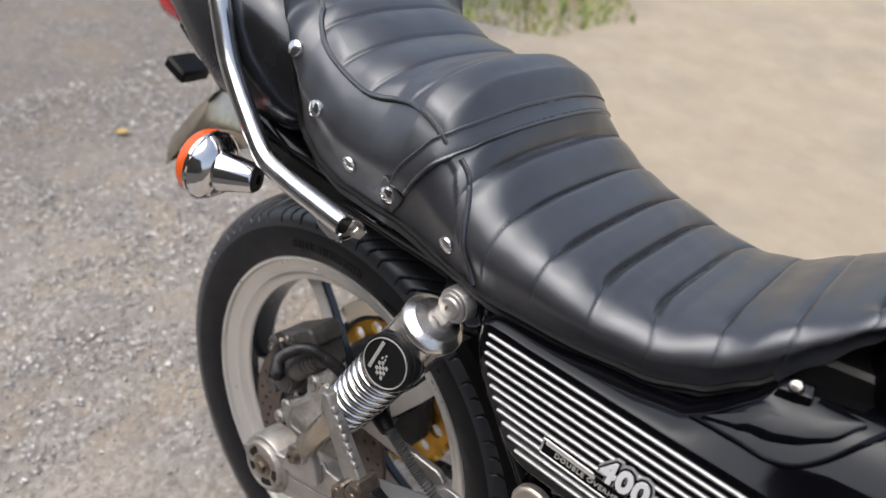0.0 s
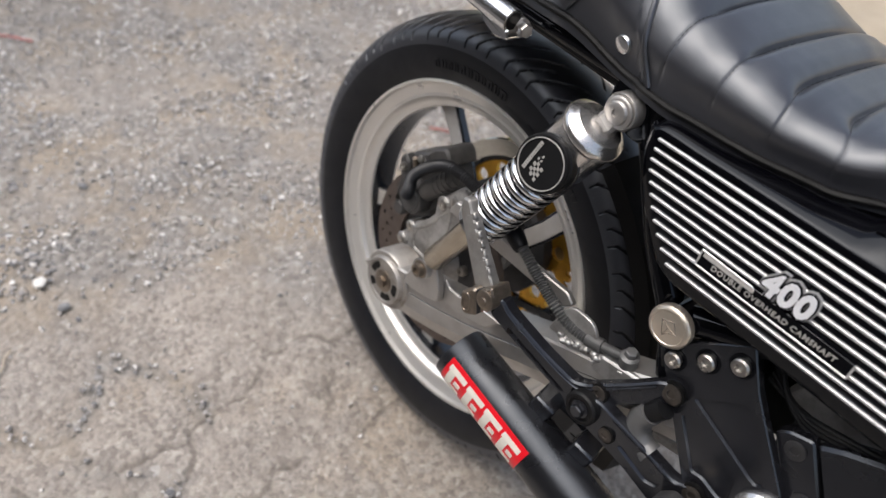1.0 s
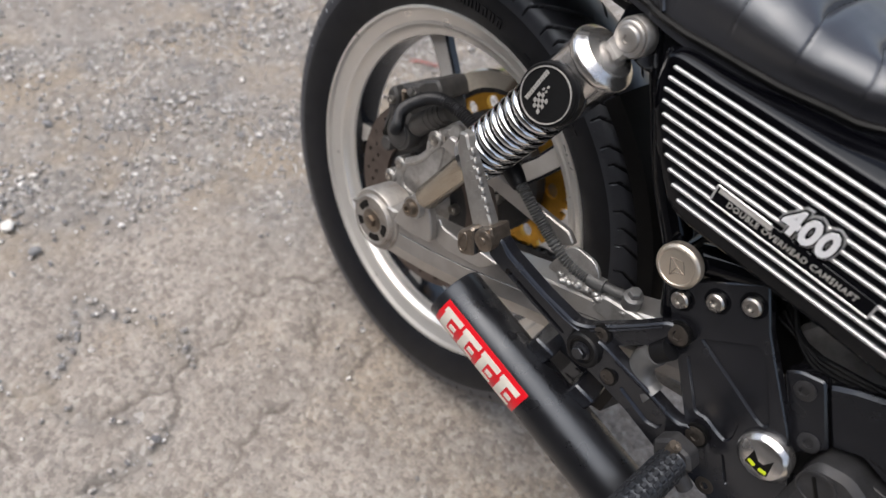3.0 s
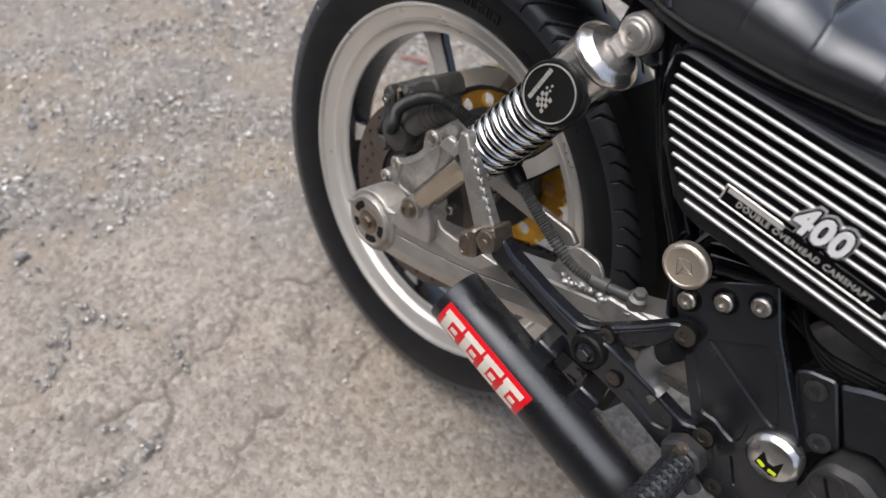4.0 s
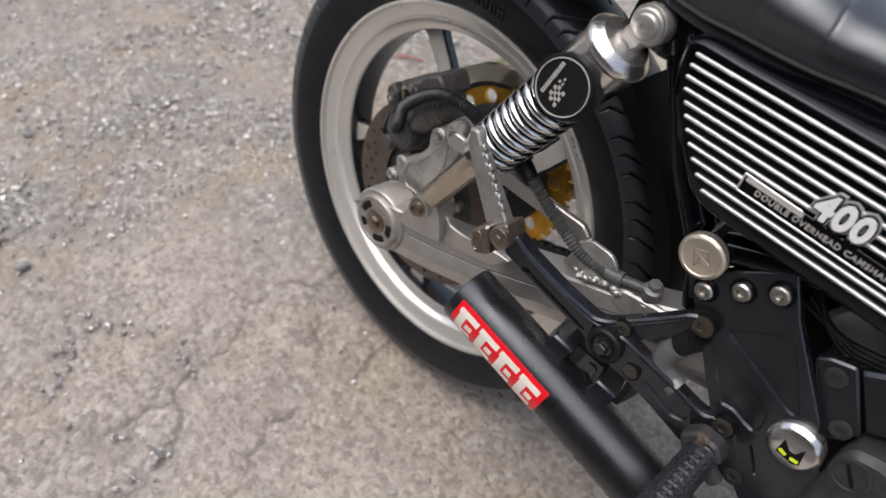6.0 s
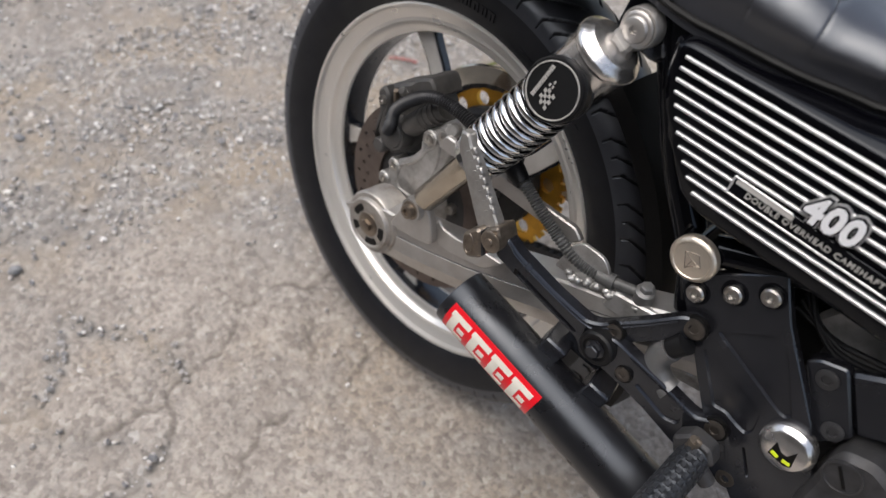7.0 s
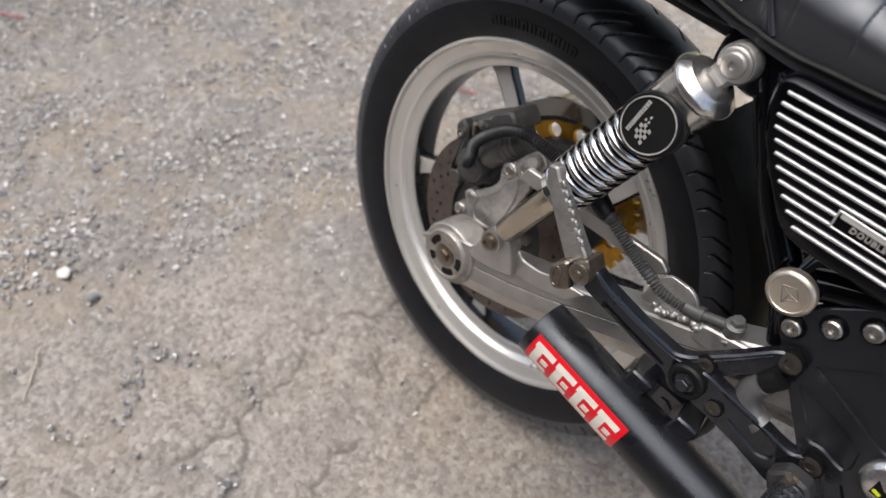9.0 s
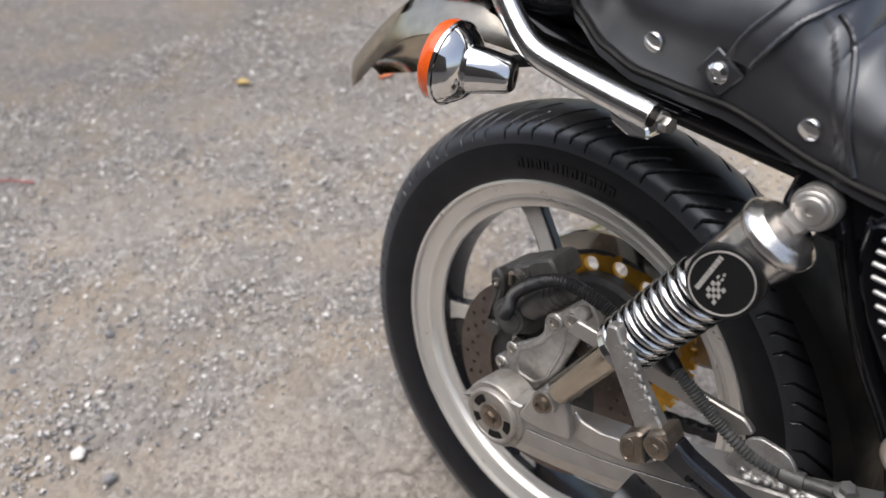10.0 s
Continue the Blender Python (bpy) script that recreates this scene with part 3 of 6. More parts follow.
def fallen_leaf(x, y, s, color, turn, label):
    g = Geo()
    rows = []
    for i in range(9):
        t = i / 8
        w = s * 0.33 * math.sin(math.pi * t ** 0.8) + 0.0005
        rows.append([Vector((s * (t - 0.5), k * w, 0.003 + 0.12 * s * (k * k) + 0.1 * s * math.sin(3 * t))) for k in (-1, -0.5, 0, 0.5, 1)])
    m = pose(x, y, 0, 0, 0, turn)
    verts = [m @ q for r in rows for q in r]
    g.add(verts, [(i * 5 + k, i * 5 + k + 1, i * 5 + k + 6, i * 5 + k + 5) for i in range(8) for k in range(4)])
    g.add([q - Vector((0, 0, 0.0006)) for q in verts], [(i * 5 + k + 5, i * 5 + k + 6, i * 5 + k + 1, i * 5 + k) for i in range(8) for k in range(4)])
    tagged(part("fallen_leaf", g, material("dry_leaf", color, 0.7, 0, 0.2, 90), None, "", 60, False), label, "leaf", "fallen leaves")


fallen_leaf(-1.48, 0.478, 0.045, (0.5, 0.36, 0.13), 30, "yellow-brown dry leaf lying on the grit")
fallen_leaf(-1.2, 0.79, 0.05, (0.62, 0.2, 0.09), 70, "orange-brown dry leaf lying on the grit")


def grass_verge():
    rng = random.Random(21)
    g = Geo()
    a, d = Vector((-1.42, 1.74)), Vector((0.665, 0.747))
    side = Vector((-d.y, d.x))
    for _ in range(2600):
        s, w = rng.uniform(-0.4, 0.95), rng.random() ** 1.4 * 1.3
        p = a + d * s + side * (w + 0.08 * math.sin(s * 9) + 0.06)
        h = rng.uniform(0.05, 0.13) * (0.5 + min(1, w * 2))
        lean = Vector((rng.gauss(0, 0.35), rng.gauss(0, 0.35), 1)).normalized()
        bend = Vector((rng.gauss(0, 0.3), rng.gauss(0, 0.3), -0.15)) * h
        across = Vector((rng.gauss(0, 1), rng.gauss(0, 1), 0)).normalized() * rng.uniform(0.0018, 0.004)
        o = Vector((p.x, p.y, -0.004))
        q = [o - across, o + across, o + lean * h * 0.55 + across * 0.8 + bend * 0.3, o + lean * h * 0.55 - across * 0.8 + bend * 0.3, o + lean * h + bend]
        g.add(q, [(0, 1, 2, 3), (3, 2, 4)])
    mat = stone_material("mixed_grass", [(0.0, (0.10, 0.17, 0.025)), (0.4, (0.20, 0.32, 0.05)), (0.7, (0.36, 0.42, 0.09)), (0.9, (0.5, 0.42, 0.2)), (1.0, (0.42, 0.22, 0.12))])
    tagged(part("grass", g, mat, None, "", 180, False), "short green and dry grass along the edge of the paving", "grass", kind="stuff")


grass_verge()


# unseen dark screen behind the viewer, added to darken reflections in black parts
def reflection_blocker():
    g = Geo().box((14.0, 0.12, 5.9), Matrix.Translation((0.5, -5.5, 2.93)), 0.01)
    tagged(part("unseen_blocker", g, material("blocker_dark_brown", (0.09, 0.075, 0.06), 0.8, 0, 0.3, 8, 0.2, 60)), "unseen plain dark screen added to darken reflections", "wall", kind="structure")


reflection_blocker()


# ---- motorcycle: built upright in its own axes (x ahead, -y its right side), leaning on its stand ----
LEAN_DEG = 11.59
bike = new("motorcycle")
bike.matrix_world = pose(0, 0, 0, -LEAN_DEG, 0, 0) @ pose(0, 0, 0.0098)
tagged(bike, "black motorcycle with quilted seat and silver cast wheel leaning over", "motorcycle")
AXLE = Vector((0, 0, 0.3156))


def polar(r, a, y=0.0):
    """A point at radius r and angle a (degrees, from ahead, over the top) round the rear axle."""
    return Vector((r * math.cos(radians(a)), y, AXLE.z + r * math.sin(radians(a))))


def turned(outline, a, at=(0, 0)):
    c, s = math.cos(radians(a)), math.sin(radians(a))
    return [(at[0] + x * c - z * s, at[1] + x * s + z * c) for x, z in outline]


# rear wheel
hub = Geo()
hub.lathe([(-0.075, 0.0), (-0.075, 0.045), (-0.03, 0.05), (-0.02, 0.04), (0.02, 0.04), (0.03, 0.058), (0.052, 0.06), (0.056, 0.05), (0.09, 0.034), (0.1, 0.0)], AXLE, RIGHT, 48)
wheel = part("rear_wheel", hub, CAST, bike, "cast hub of the rear wheel")


def tyre_mesh():
    n, half, R = 2300, 0.057, 0.325
    side = [(-0.039, 0.237), (-0.0425, 0.2415), (-0.0455, 0.2445), (-0.048, 0.2475), (-0.0485, 0.2485), (-0.0515, 0.2535), (-0.0545, 0.262), (-0.0562, 0.2705), (-0.0572, 0.2795), (-0.0573, 0.286)]
    m = 140
    prof, lat = [], []
    for y, r in side:
        prof.append((y, r)), lat.append(9.0)
    for i in range(m + 1):
        a = -math.pi / 2 + math.pi * i / m
        prof.append((half * math.sin(a), 0.2885 + (R - 0.2885) * math.cos(a) ** 0.85 if abs(math.cos(a)) > 1e-6 else 0.2885))
        lat.append(2 * i / m - 1)
    for y, r in side[::-1]:
        prof.append((-y, r)), lat.append(9.0)
    phi = np.arange(n) * 2 * np.pi / n
    period = 2 * np.pi / 27
    rows, deep = [], []

    def gap(shift, at, r, k):
        """Distance over the rubber from a row of grooves."""
        return np.abs((phi + shift - at * period + period / 2) % period - period / 2) * r * k

    for (y, r), q in zip(prof, lat):
        rr = np.full(n, r)
        if abs(q) <= 1:
            s = abs(q)
            rr = rr + 0.0012 * smooth(1.0, 0.985, s)
            shift = 0.2 * ((0.78 - s) / 0.78) ** 1.15 if s < 0.78 else 0.0
            k = 0.58 if s < 0.78 else 1.0
            if 0.12 < s < 0.99:
                ends = smooth(0.12, 0.2, s) * smooth(0.955, 0.92, s)
                for at in (0.0, 0.56):
                    rr = rr - 0.005 * ends * np.clip(2.0 - gap(shift, at, r, k) / 0.0008, 0, 1)
            if 0.36 < s < 0.9:
                ends = smooth(0.36, 0.42, s) * smooth(0.9, 0.87, s)
                rr = rr - 0.005 * ends * np.clip(2.0 - gap(shift, 0.28, r, k) / 0.0008, 0, 1)
            if 0.92 < s < 0.95:
                for at in (0.12, 0.2, 0.4, 0.48, 0.7, 0.85):
                    rr = rr - 0.0015 * np.clip(1.8 - gap(0, at, r, 1) / 0.001, 0, 1)
        deep.append(rr < r - 0.0035)
        rows.append(np.stack([rr * np.cos(phi), np.full(n, y), AXLE.z + rr * np.sin(phi)], 1))
    g = Geo()
    g.v = [tuple(v) for row in rows for v in row]
    p = len(rows)
    g.f = [(i * n + k, i * n + (k + 1) % n, (i + 1) * n + (k + 1) % n, (i + 1) * n + k) for i in range(p - 1) for k in range(n)]
    first = len(side)
    # groove floors take the darker rubber, which paints in the shade of their depth
    g.s = [1 if first <= i < p - first - 1 and not (deep[i][k] or deep[i + 1][k] or deep[i][(k + 1) % n]) else 0 for i in range(p - 1) for k in range(n)]
    return g


part("tyre", tyre_mesh(), [RUBBER, TREAD], wheel, "black rubber tyre with angled tread grooves", 30)


def sidewall_marks():
    """Raised lettering on the sidewall, as plain bars."""
    rng = random.Random(2)

    def bar(a0, a1, r0, r1):
        pts = []
        for r, a in ((r0, a0), (r1, a0), (r1, a1), (r0, a1)):
            y = -0.0553 - 0.0025 * smooth(0.258, 0.28, r)
            pts.append(polar(r, a, y))
        g = Geo()
        g.add([q + Vector((0, k, 0)) for k in (-0.0006, 0.003) for q in pts], [(0, 1, 2, 3), (4, 7, 6, 5), (0, 4, 5, 1), (1, 5, 6, 2), (2, 6, 7, 3), (3, 7, 4, 0)])
        part("moulded_bar", g, RUBBER, wheel)

    a = 112.0
    for i in range(11):
        w = rng.uniform(1.5, 2.1)
        bar(a, a - w * 0.42, 0.2615, 0.2725)
        bar(a - w * 0.7, a - w, 0.2615, 0.2725)
        if i % 2 == 0:
            bar(a - w * 0.42, a - w * 0.7, 0.269, 0.2725)
        a -= w + 0.75
    for a0 in (75, 71.5, 68):
        bar(a0, a0 - 2.6, 0.262, 0.2628)
    for a0 in (62, 60, 58, 55, 53):
        bar(a0, a0 - 1.3, 0.2635, 0.2705)


sidewall_marks()

rim = Geo()
face = [(0.0445, 0.2452), (0.0474, 0.2442), (0.0481, 0.2420), (0.0472, 0.2400), (0.0442, 0.2390), (0.0415, 0.2382), (0.0402, 0.2362), (0.0375, 0.2305), (0.0345, 0.2245), (0.0348, 0.2222), (0.0345, 0.2205), (0.0325, 0.2188), (0.0295, 0.2172), (0.0265, 0.2138), (0.0245, 0.2098), (0.0235, 0.2062), (0.02, 0.205)]
prof = face + [(-h, r) for h, r in face[::-1]] + [(-0.040, 0.243), (-0.03, 0.23), (0, 0.222), (0.03, 0.23), (0.040, 0.243)]
u_, v_, w_ = basis(RIGHT)
rim_rings = [[AXLE + w_ * h + r * (math.cos(t) * u_ + math.sin(t) * v_) for t in (2 * math.pi * k / 144 for k in range(144))] for h, r in prof]
rim.rings(rim_rings, 0, True)
k0 = len(face) - 1
for i in range(len(rim.f)):
    if k0 <= i // 144 < k0 + 1:
        rim.s[i] = 1
part("rim", rim, [RIM, SATIN_BLACK], wheel, "silver cast rim with a black inner barrel", 28)

def swept(rows, a):
    """Both edges of a spoke from rows of (radius, half width); its foot trails the rim end by a few degrees."""
    sides = ([], [])
    for r, w in rows:
        q = radians(a - 70 * (0.205 - r))
        for side, k in zip(sides, (-1, 1)):
            side.append((r * math.cos(q) - k * w * math.sin(q), AXLE.z + r * math.sin(q) + k * w * math.cos(q)))
    return sides[0] + sides[1][::-1]


for k in range(5):
    a = 120.5 + 72 * k
    g = Geo()
    g.slab(swept([(0.045, 0.018), (0.10, 0.0155), (0.16, 0.0145), (0.19, 0.0155), (0.207, 0.019)], a), -0.006, 0.006, 0.0012, 1)
    g.slab(swept([(0.045, 0.0142), (0.10, 0.0118), (0.16, 0.0108), (0.19, 0.0116), (0.2055, 0.0145)], a), -0.008, 0.008, 0.0008, 0)
    part("spoke", g, [SPOKE, SATIN_BLACK], wheel, "silver spoke with black painted flanks")


def polar_plate(r0, r1, y0, y1, keep, nt=360, nr=12, edge=None):
    """A ring plate cut by keep(angle, radius); edge(angle) gives its outer radius."""
    g = Geo()
    cell = {}

    def vert(i, j, y):
        key = (i % nt, j, y)
        if key not in cell:
            a = 360 * (i % nt) / nt
            out = edge(a) if edge else r1
            cell[key] = len(g.v)
            flat = nr - 6
            r = r0 + (r1 - r0) * j / nr
            if j > flat:
                inner = r0 + (r1 - r0) * flat / nr
                r = inner + (out - inner) * (j - flat) / 6
            g.v.append(tuple(polar(r, a, y)))
        return cell[key]

    on = {(i, j) for i in range(nt) for j in range(nr) if keep(360 * (i + 0.5) / nt, r0 + (r1 - r0) * (j + 0.5) / nr)}
    for i, j in on:
        g.f.append((vert(i, j, y0), vert(i + 1, j, y0), vert(i + 1, j + 1, y0), vert(i, j + 1, y0)))
        g.f.append((vert(i, j, y1), vert(i, j + 1, y1), vert(i + 1, j + 1, y1), vert(i + 1, j, y1)))
        for (a, b), o in ((((i, j), (i + 1, j)), (i, j - 1)), (((i, j + 1), (i + 1, j + 1)), (i, j + 1)),
                          (((i, j), (i, j + 1)), ((i - 1) % nt, j)), (((i + 1, j), (i + 1, j + 1)), ((i + 1) % nt, j))):
            if o not in on:
                g.f.append((vert(*a, y0), vert(*b, y0), vert(*b, y1), vert(*a, y1)))
    g.s = [0] * len(g.f)
    return g


def disc_keep(a, r):
    for ring, n, off in ((0.118, 24, 0), (0.109, 24, 7.5), (0.100, 24, 0)):
        d = (a - off + 180 / n) % (360 / n) - 180 / n
        if math.hypot(radians(d) * ring, r - ring) < 0.0026:
            return False
    return True


part("brake_disc", polar_plate(0.078, 0.128, -0.066, -0.061, disc_keep, 540, 20), DISC, wheel, "brown-grey worn steel disc with small holes")
part("disc_carrier", Geo().lathe([(0.055, 0.0), (0.055, 0.082), (0.0605, 0.082), (0.0605, 0.05), (0.064, 0.045), (0.064, 0)], AXLE, RIGHT, 48), DARK_CAST, wheel)


def sprocket_keep(a, r):
    d = (a - 120 + 12.857) % 25.714 - 12.857
    return math.hypot(radians(d) * 0.097 * 0.95, r - 0.097) > 0.0105


part("sprocket", polar_plate(0.07, 0.124, 0.082, 0.089, sprocket_keep, 924, 40, lambda a: 0.121 + 0.0045 * (1 if (a * 42 / 360) % 1 < 0.5 else -0.6)),
     GOLD, wheel, "gold anodised sprocket with a ring of holes")
part("sprocket_carrier", Geo().lathe([(-0.095, 0.0), (-0.095, 0.045), (-0.0895, 0.062), (-0.08, 0.088), (-0.062, 0.088), (-0.055, 0.082), (-0.05, 0.05), (-0.05, 0)], AXLE, RIGHT, 64), DARK_CAST, wheel, "dark cast carrier")
for k in range(6):
    part("disc_bolt", Geo().bolt(polar(0.055, 20 + 60 * k, -0.064), RIGHT, 0.007, 0.006), STEEL, wheel)


def chain_mesh():
    path = [polar(0.1185, a, 0.0855) for a in range(100, 262, 6)]
    path += [Vector((-0.02 + t * 0.5, 0.0855, AXLE.z - 0.119 + 0.17 * t)) for t in np.linspace(0.04, 1, 36)]
    up = [Vector((0.48 - t * 0.5, 0.0855, AXLE.z + 0.115 + 0.045 * (1 - t))) for t in np.linspace(0, 0.97, 34)]
    g = Geo()
    for line in (path, up):
        for i, (a, b) in enumerate(zip(line, line[1:])):
            d = (b - a)
            ang = math.degrees(math.atan2(d.z, d.x))
            off = 0.0075 if i % 2 else 0.0055
            for s in (-1, 1):
                m = Matrix.Translation((a + b) / 2 + Vector((0, s * off, 0))) @ pose(0, 0, 0, 0, -ang, 0)
                g.box((d.length * 1.35, 0.0016, 0.013), m, 0.0006)
            g.lathe([(-0.006, 0.0045), (0.006, 0.0045)], a, RIGHT, 10)
    return g


part("chain", chain_mesh(), DARK_CAST, bike, "oily dark drive chain")

g = Geo()
rings = []
for a in range(44, 152, 4):
    inner, outer = 0.119, 0.143
    rings.append([polar(inner, a, 0.077), polar(outer, a, 0.077), polar(outer + 0.002, a, 0.079), polar(outer + 0.002, a, 0.106), polar(outer, a, 0.106), polar(outer - 0.002, a, 0.102), polar(outer - 0.003, a, 0.081), polar(inner, a, 0.079)])
g.rings(rings)
part("chain_guard", g, GUARD, bike, "polished metal chain guard")

# swingarm
D = Vector((0.958, 0.287))


def along(s, h):
    """A point of the swingarm's side: s ahead of the axle, h above its middle line."""
    return (s * D.x - h * D.y, AXLE.z + s * D.y + h * D.x)


ARM_Z = [(0.02, 0.2955), (0.0425, 0.302), (0.094, 0.3155), (0.147, 0.333), (0.199, 0.354), (0.247, 0.374), (0.44, 0.455)]


def arm_section(x):
    """The arm's faceted section at x: flat side, sloping under and upper facets."""
    z = table(x, ARM_Z)
    rows = ((-0.120, -0.022), (-0.141, -0.022), (-0.1465, -0.0195), (-0.1522, -0.0022), (-0.1532, 0.0), (-0.1526, 0.0022), (-0.1518, 0.0192), (-0.1507, 0.0205), (-0.1518, 0.0218),
            (-0.1500, 0.0432), (-0.1478, 0.0458), (-0.118, 0.0485), (-0.114, 0.046), (-0.114, -0.018))
    return [Vector((x, y + 0.05 * x, z + h)) for y, h in rows]


swing = part("swingarm", Geo().rings([arm_section(x) for x in (0.02, 0.034, 0.0425, 0.06, 0.094, 0.12, 0.147, 0.175, 0.199, 0.225, 0.247, 0.30, 0.37, 0.44)]), ARM, bike, "brushed aluminium swingarm with a seam along its side", 14)
part("arm_seam", Geo().tube([(x, -0.1512 + 0.05 * x, table(x, ARM_Z) + 0.0205) for x in (0.045, 0.094, 0.147, 0.199, 0.247, 0.35, 0.44)], 0.0007, 6), DARK_CAST, swing)
part("left_arm", Geo().slab(rounded([along(-0.03, -0.034), along(0.44, -0.03), along(0.44, 0.034), along(-0.03, 0.03)], 0.012), 0.152, 0.112, 0.0085), ARM, swing)
part("cross_brace", Geo().tube([(0.41, -0.11, 0.45), (0.41, 0.11, 0.45)], 0.03, 20), ARM, swing)

# axle end plate with black inlays for its slots
end = Geo()
HUB = (0.003, 0, 0.3135)
end.lathe([(0.118, 0.0), (0.118, 0.0405), (0.1505, 0.0415), (0.1535, 0.0395), (0.1535, 0.0345), (0.157, 0.034), (0.1592, 0.0325), (0.1592, 0.0295), (0.158, 0.028), (0.158, 0.0)], HUB, RIGHT, 56)
part("axle_plate", end, GRIMY, swing, "round aluminium axle end plate")
# solid black pieces stand in for the shade inside the open slots
for a0, half in ((150, 24), (215, 14), (296, 24), (2, 20)):
    arc = [(r, a0 + k * half) for r, turns_ in ((0.0275, (-1, -0.5, 0, 0.5, 1)), (0.0185, (1, 0.5, 0, -0.5, -1))) for k in turns_]
    pts = rounded([(0.003 + r * math.cos(radians(q)), 0.3135 + r * math.sin(radians(q))) for r, q in arc], 0.0028, 3)
    part("slot_shade_inlay", Geo().slab(pts, -0.1588, -0.150, 0.0004), PLASTIC_BLACK, swing, "black inlay for the shade of a slot in the end plate")
part("axle_nut", Geo().lathe([(0.15, 0.0158), (0.159, 0.0158), (0.160, 0.0145), (0.160, 0.0105), (0.1592, 0.010), (0.1592, 0)], HUB, RIGHT, 24).hexbolt((0.003, -0.159, 0.3135), RIGHT, 0.0085, 0.006), BROWN_STEEL, swing)
ear = Geo().slab(rounded([(0.037, 0.340), (0.0406, 0.3564), (0.053, 0.3904), (0.0615, 0.4030), (0.0775, 0.4045), (0.0895, 0.392), (0.0985, 0.372), (0.101, 0.357), (0.07, 0.346)], 0.006), -0.1585, -0.148, 0.0015)
part("shock_bracket", ear, ARM, swing)
gus = Geo().slab(rounded([(0.088, 0.356), (0.094, 0.388), (0.1031, 0.3795), (0.1272, 0.3815), (0.148, 0.390), (0.19, 0.396), (0.17, 0.372), (0.12, 0.356)], 0.005), -0.1475, -0.143, 0.0012)
part("arm_gusset", gus, ARM, swing)
part("chain_adjuster", Geo().slab(rounded([(-0.046, 0.3105), (-0.038, 0.3195), (-0.02, 0.333), (0.0, 0.3435), (0.016, 0.3485), (0.037, 0.3525), (0.036, 0.340), (0.0, 0.331), (-0.03, 0.306)], 0.003), -0.1545, -0.120, 0.0025), ARM, swing, "pale alloy chain adjuster block")
tab = Geo().slab(rounded([(0.238, 0.43), (0.2495, 0.468), (0.258, 0.4765), (0.283, 0.4765), (0.2945, 0.466), (0.297, 0.44)], 0.006), -0.136, -0.131, 0.001)
part("hose_tab", tab, CAST, swing)
part("torque_rod", Geo().slab(rounded([(0.052, 0.455), (0.06, 0.474), (0.24, 0.479), (0.252, 0.47), (0.24, 0.459)], 0.004), -0.129, -0.121, 0.0015), ARM, swing, "flat aluminium brake torque rod")
weld = Geo()
rng = random.Random(8)
for i in range(46):
    t = i / 45
    c = Vector((0.258 + 0.084 * t + rng.uniform(-0.003, 0.003), -0.1385 + 0.012 * t + rng.uniform(-0.004, 0.004), 0.4365 + 0.0165 * t + rng.uniform(-0.0035, 0.0035)))
    weld.add(*pebble(rng, c, rng.uniform(0.004, 0.0068), 0.7))
part("weld_bead", weld, CAST, swing, "rough pale weld", 180)

# brake caliper, its bracket and hose
cal = Geo()
cal.slab(rounded([(-0.073, 0.4479), (-0.0661, 0.4564), (-0.0335, 0.4790), (-0.018, 0.484), (0.004, 0.47), (0.0200, 0.4469), (0.0, 0.4054), (-0.0107, 0.3888), (-0.0486, 0.3637), (-0.0628, 0.3803), (-0.0618, 0.4061), (-0.0701, 0.4337)], 0.005), -0.090, -0.045, 0.005)
cal.slab(rounded([(-0.075, 0.446), (-0.066, 0.4575), (-0.055, 0.4500), (-0.0515, 0.430), (-0.0575, 0.398), (-0.064, 0.382), (-0.069, 0.40), (-0.066, 0.42)], 0.004), -0.103, -0.086, 0.003)
cal.slab(rounded([(-0.052, 0.445), (-0.046, 0.470), (-0.0277, 0.4809), (-0.0215, 0.468), (-0.03, 0.455), (-0.042, 0.438)], 0.004), -0.1, -0.086, 0.003)
cal.slab(rounded([(-0.0300, 0.4809), (-0.022, 0.490), (-0.004, 0.5015), (0.004, 0.497), (0.0125, 0.4835), (-0.0190, 0.4629)], 0.004), -0.100, -0.052, 0.003)
caliper = part("brake_caliper", cal, CALIPER, bike, "dusty black brake caliper")
part("piston_boss", Geo().lathe([(0.06, 0.0), (0.06, 0.023), (0.106, 0.0225), (0.109, 0.021), (0.109, 0.018), (0.111, 0.0165), (0.113, 0.0)], (-0.034, 0, 0.4095), RIGHT, 32), CALIPER, caliper)
boot = Geo().tube([(-0.0135, -0.104, 0.4315), (-0.0085, -0.106, 0.437), (0.008, -0.104, 0.457), (0.0278, -0.100, 0.480)], [0.0095, 0.0135, 0.0135, 0.012], 20)
for q in range(4):
    boot.lathe([(0.0, 0.0142), (0.0022, 0.0142)], (0.006 + 0.005 * q, -0.1043 + 0.001 * q, 0.4545 + 0.0059 * q), (0.64, 0.1, 0.76), 20)
part("slide_boot", boot, CALIPER, caliper, "ribbed dusty rubber boot")
part("caliper_lug", Geo().lathe([(0.083, 0.0), (0.083, 0.0105), (0.101, 0.0105), (0.104, 0.0085), (0.104, 0.0)], (-0.056, 0, 0.377), RIGHT, 20), CALIPER, caliper)
part("caliper_bolt", Geo().bolt((-0.062, -0.103, 0.440), (0.1, -1, 0.3), 0.0055, 0.005), STEEL, caliper)
part("caliper_bolt", Geo().hexbolt((-0.036, -0.1, 0.466), (0, -1, 0.4), 0.0048, 0.006), STEEL, caliper)
part("bleed_nipple", Geo().tube([(-0.045, -0.099, 0.447), (-0.042, -0.108, 0.466)], [0.004, 0.003], 10), BROWN_STEEL, caliper)
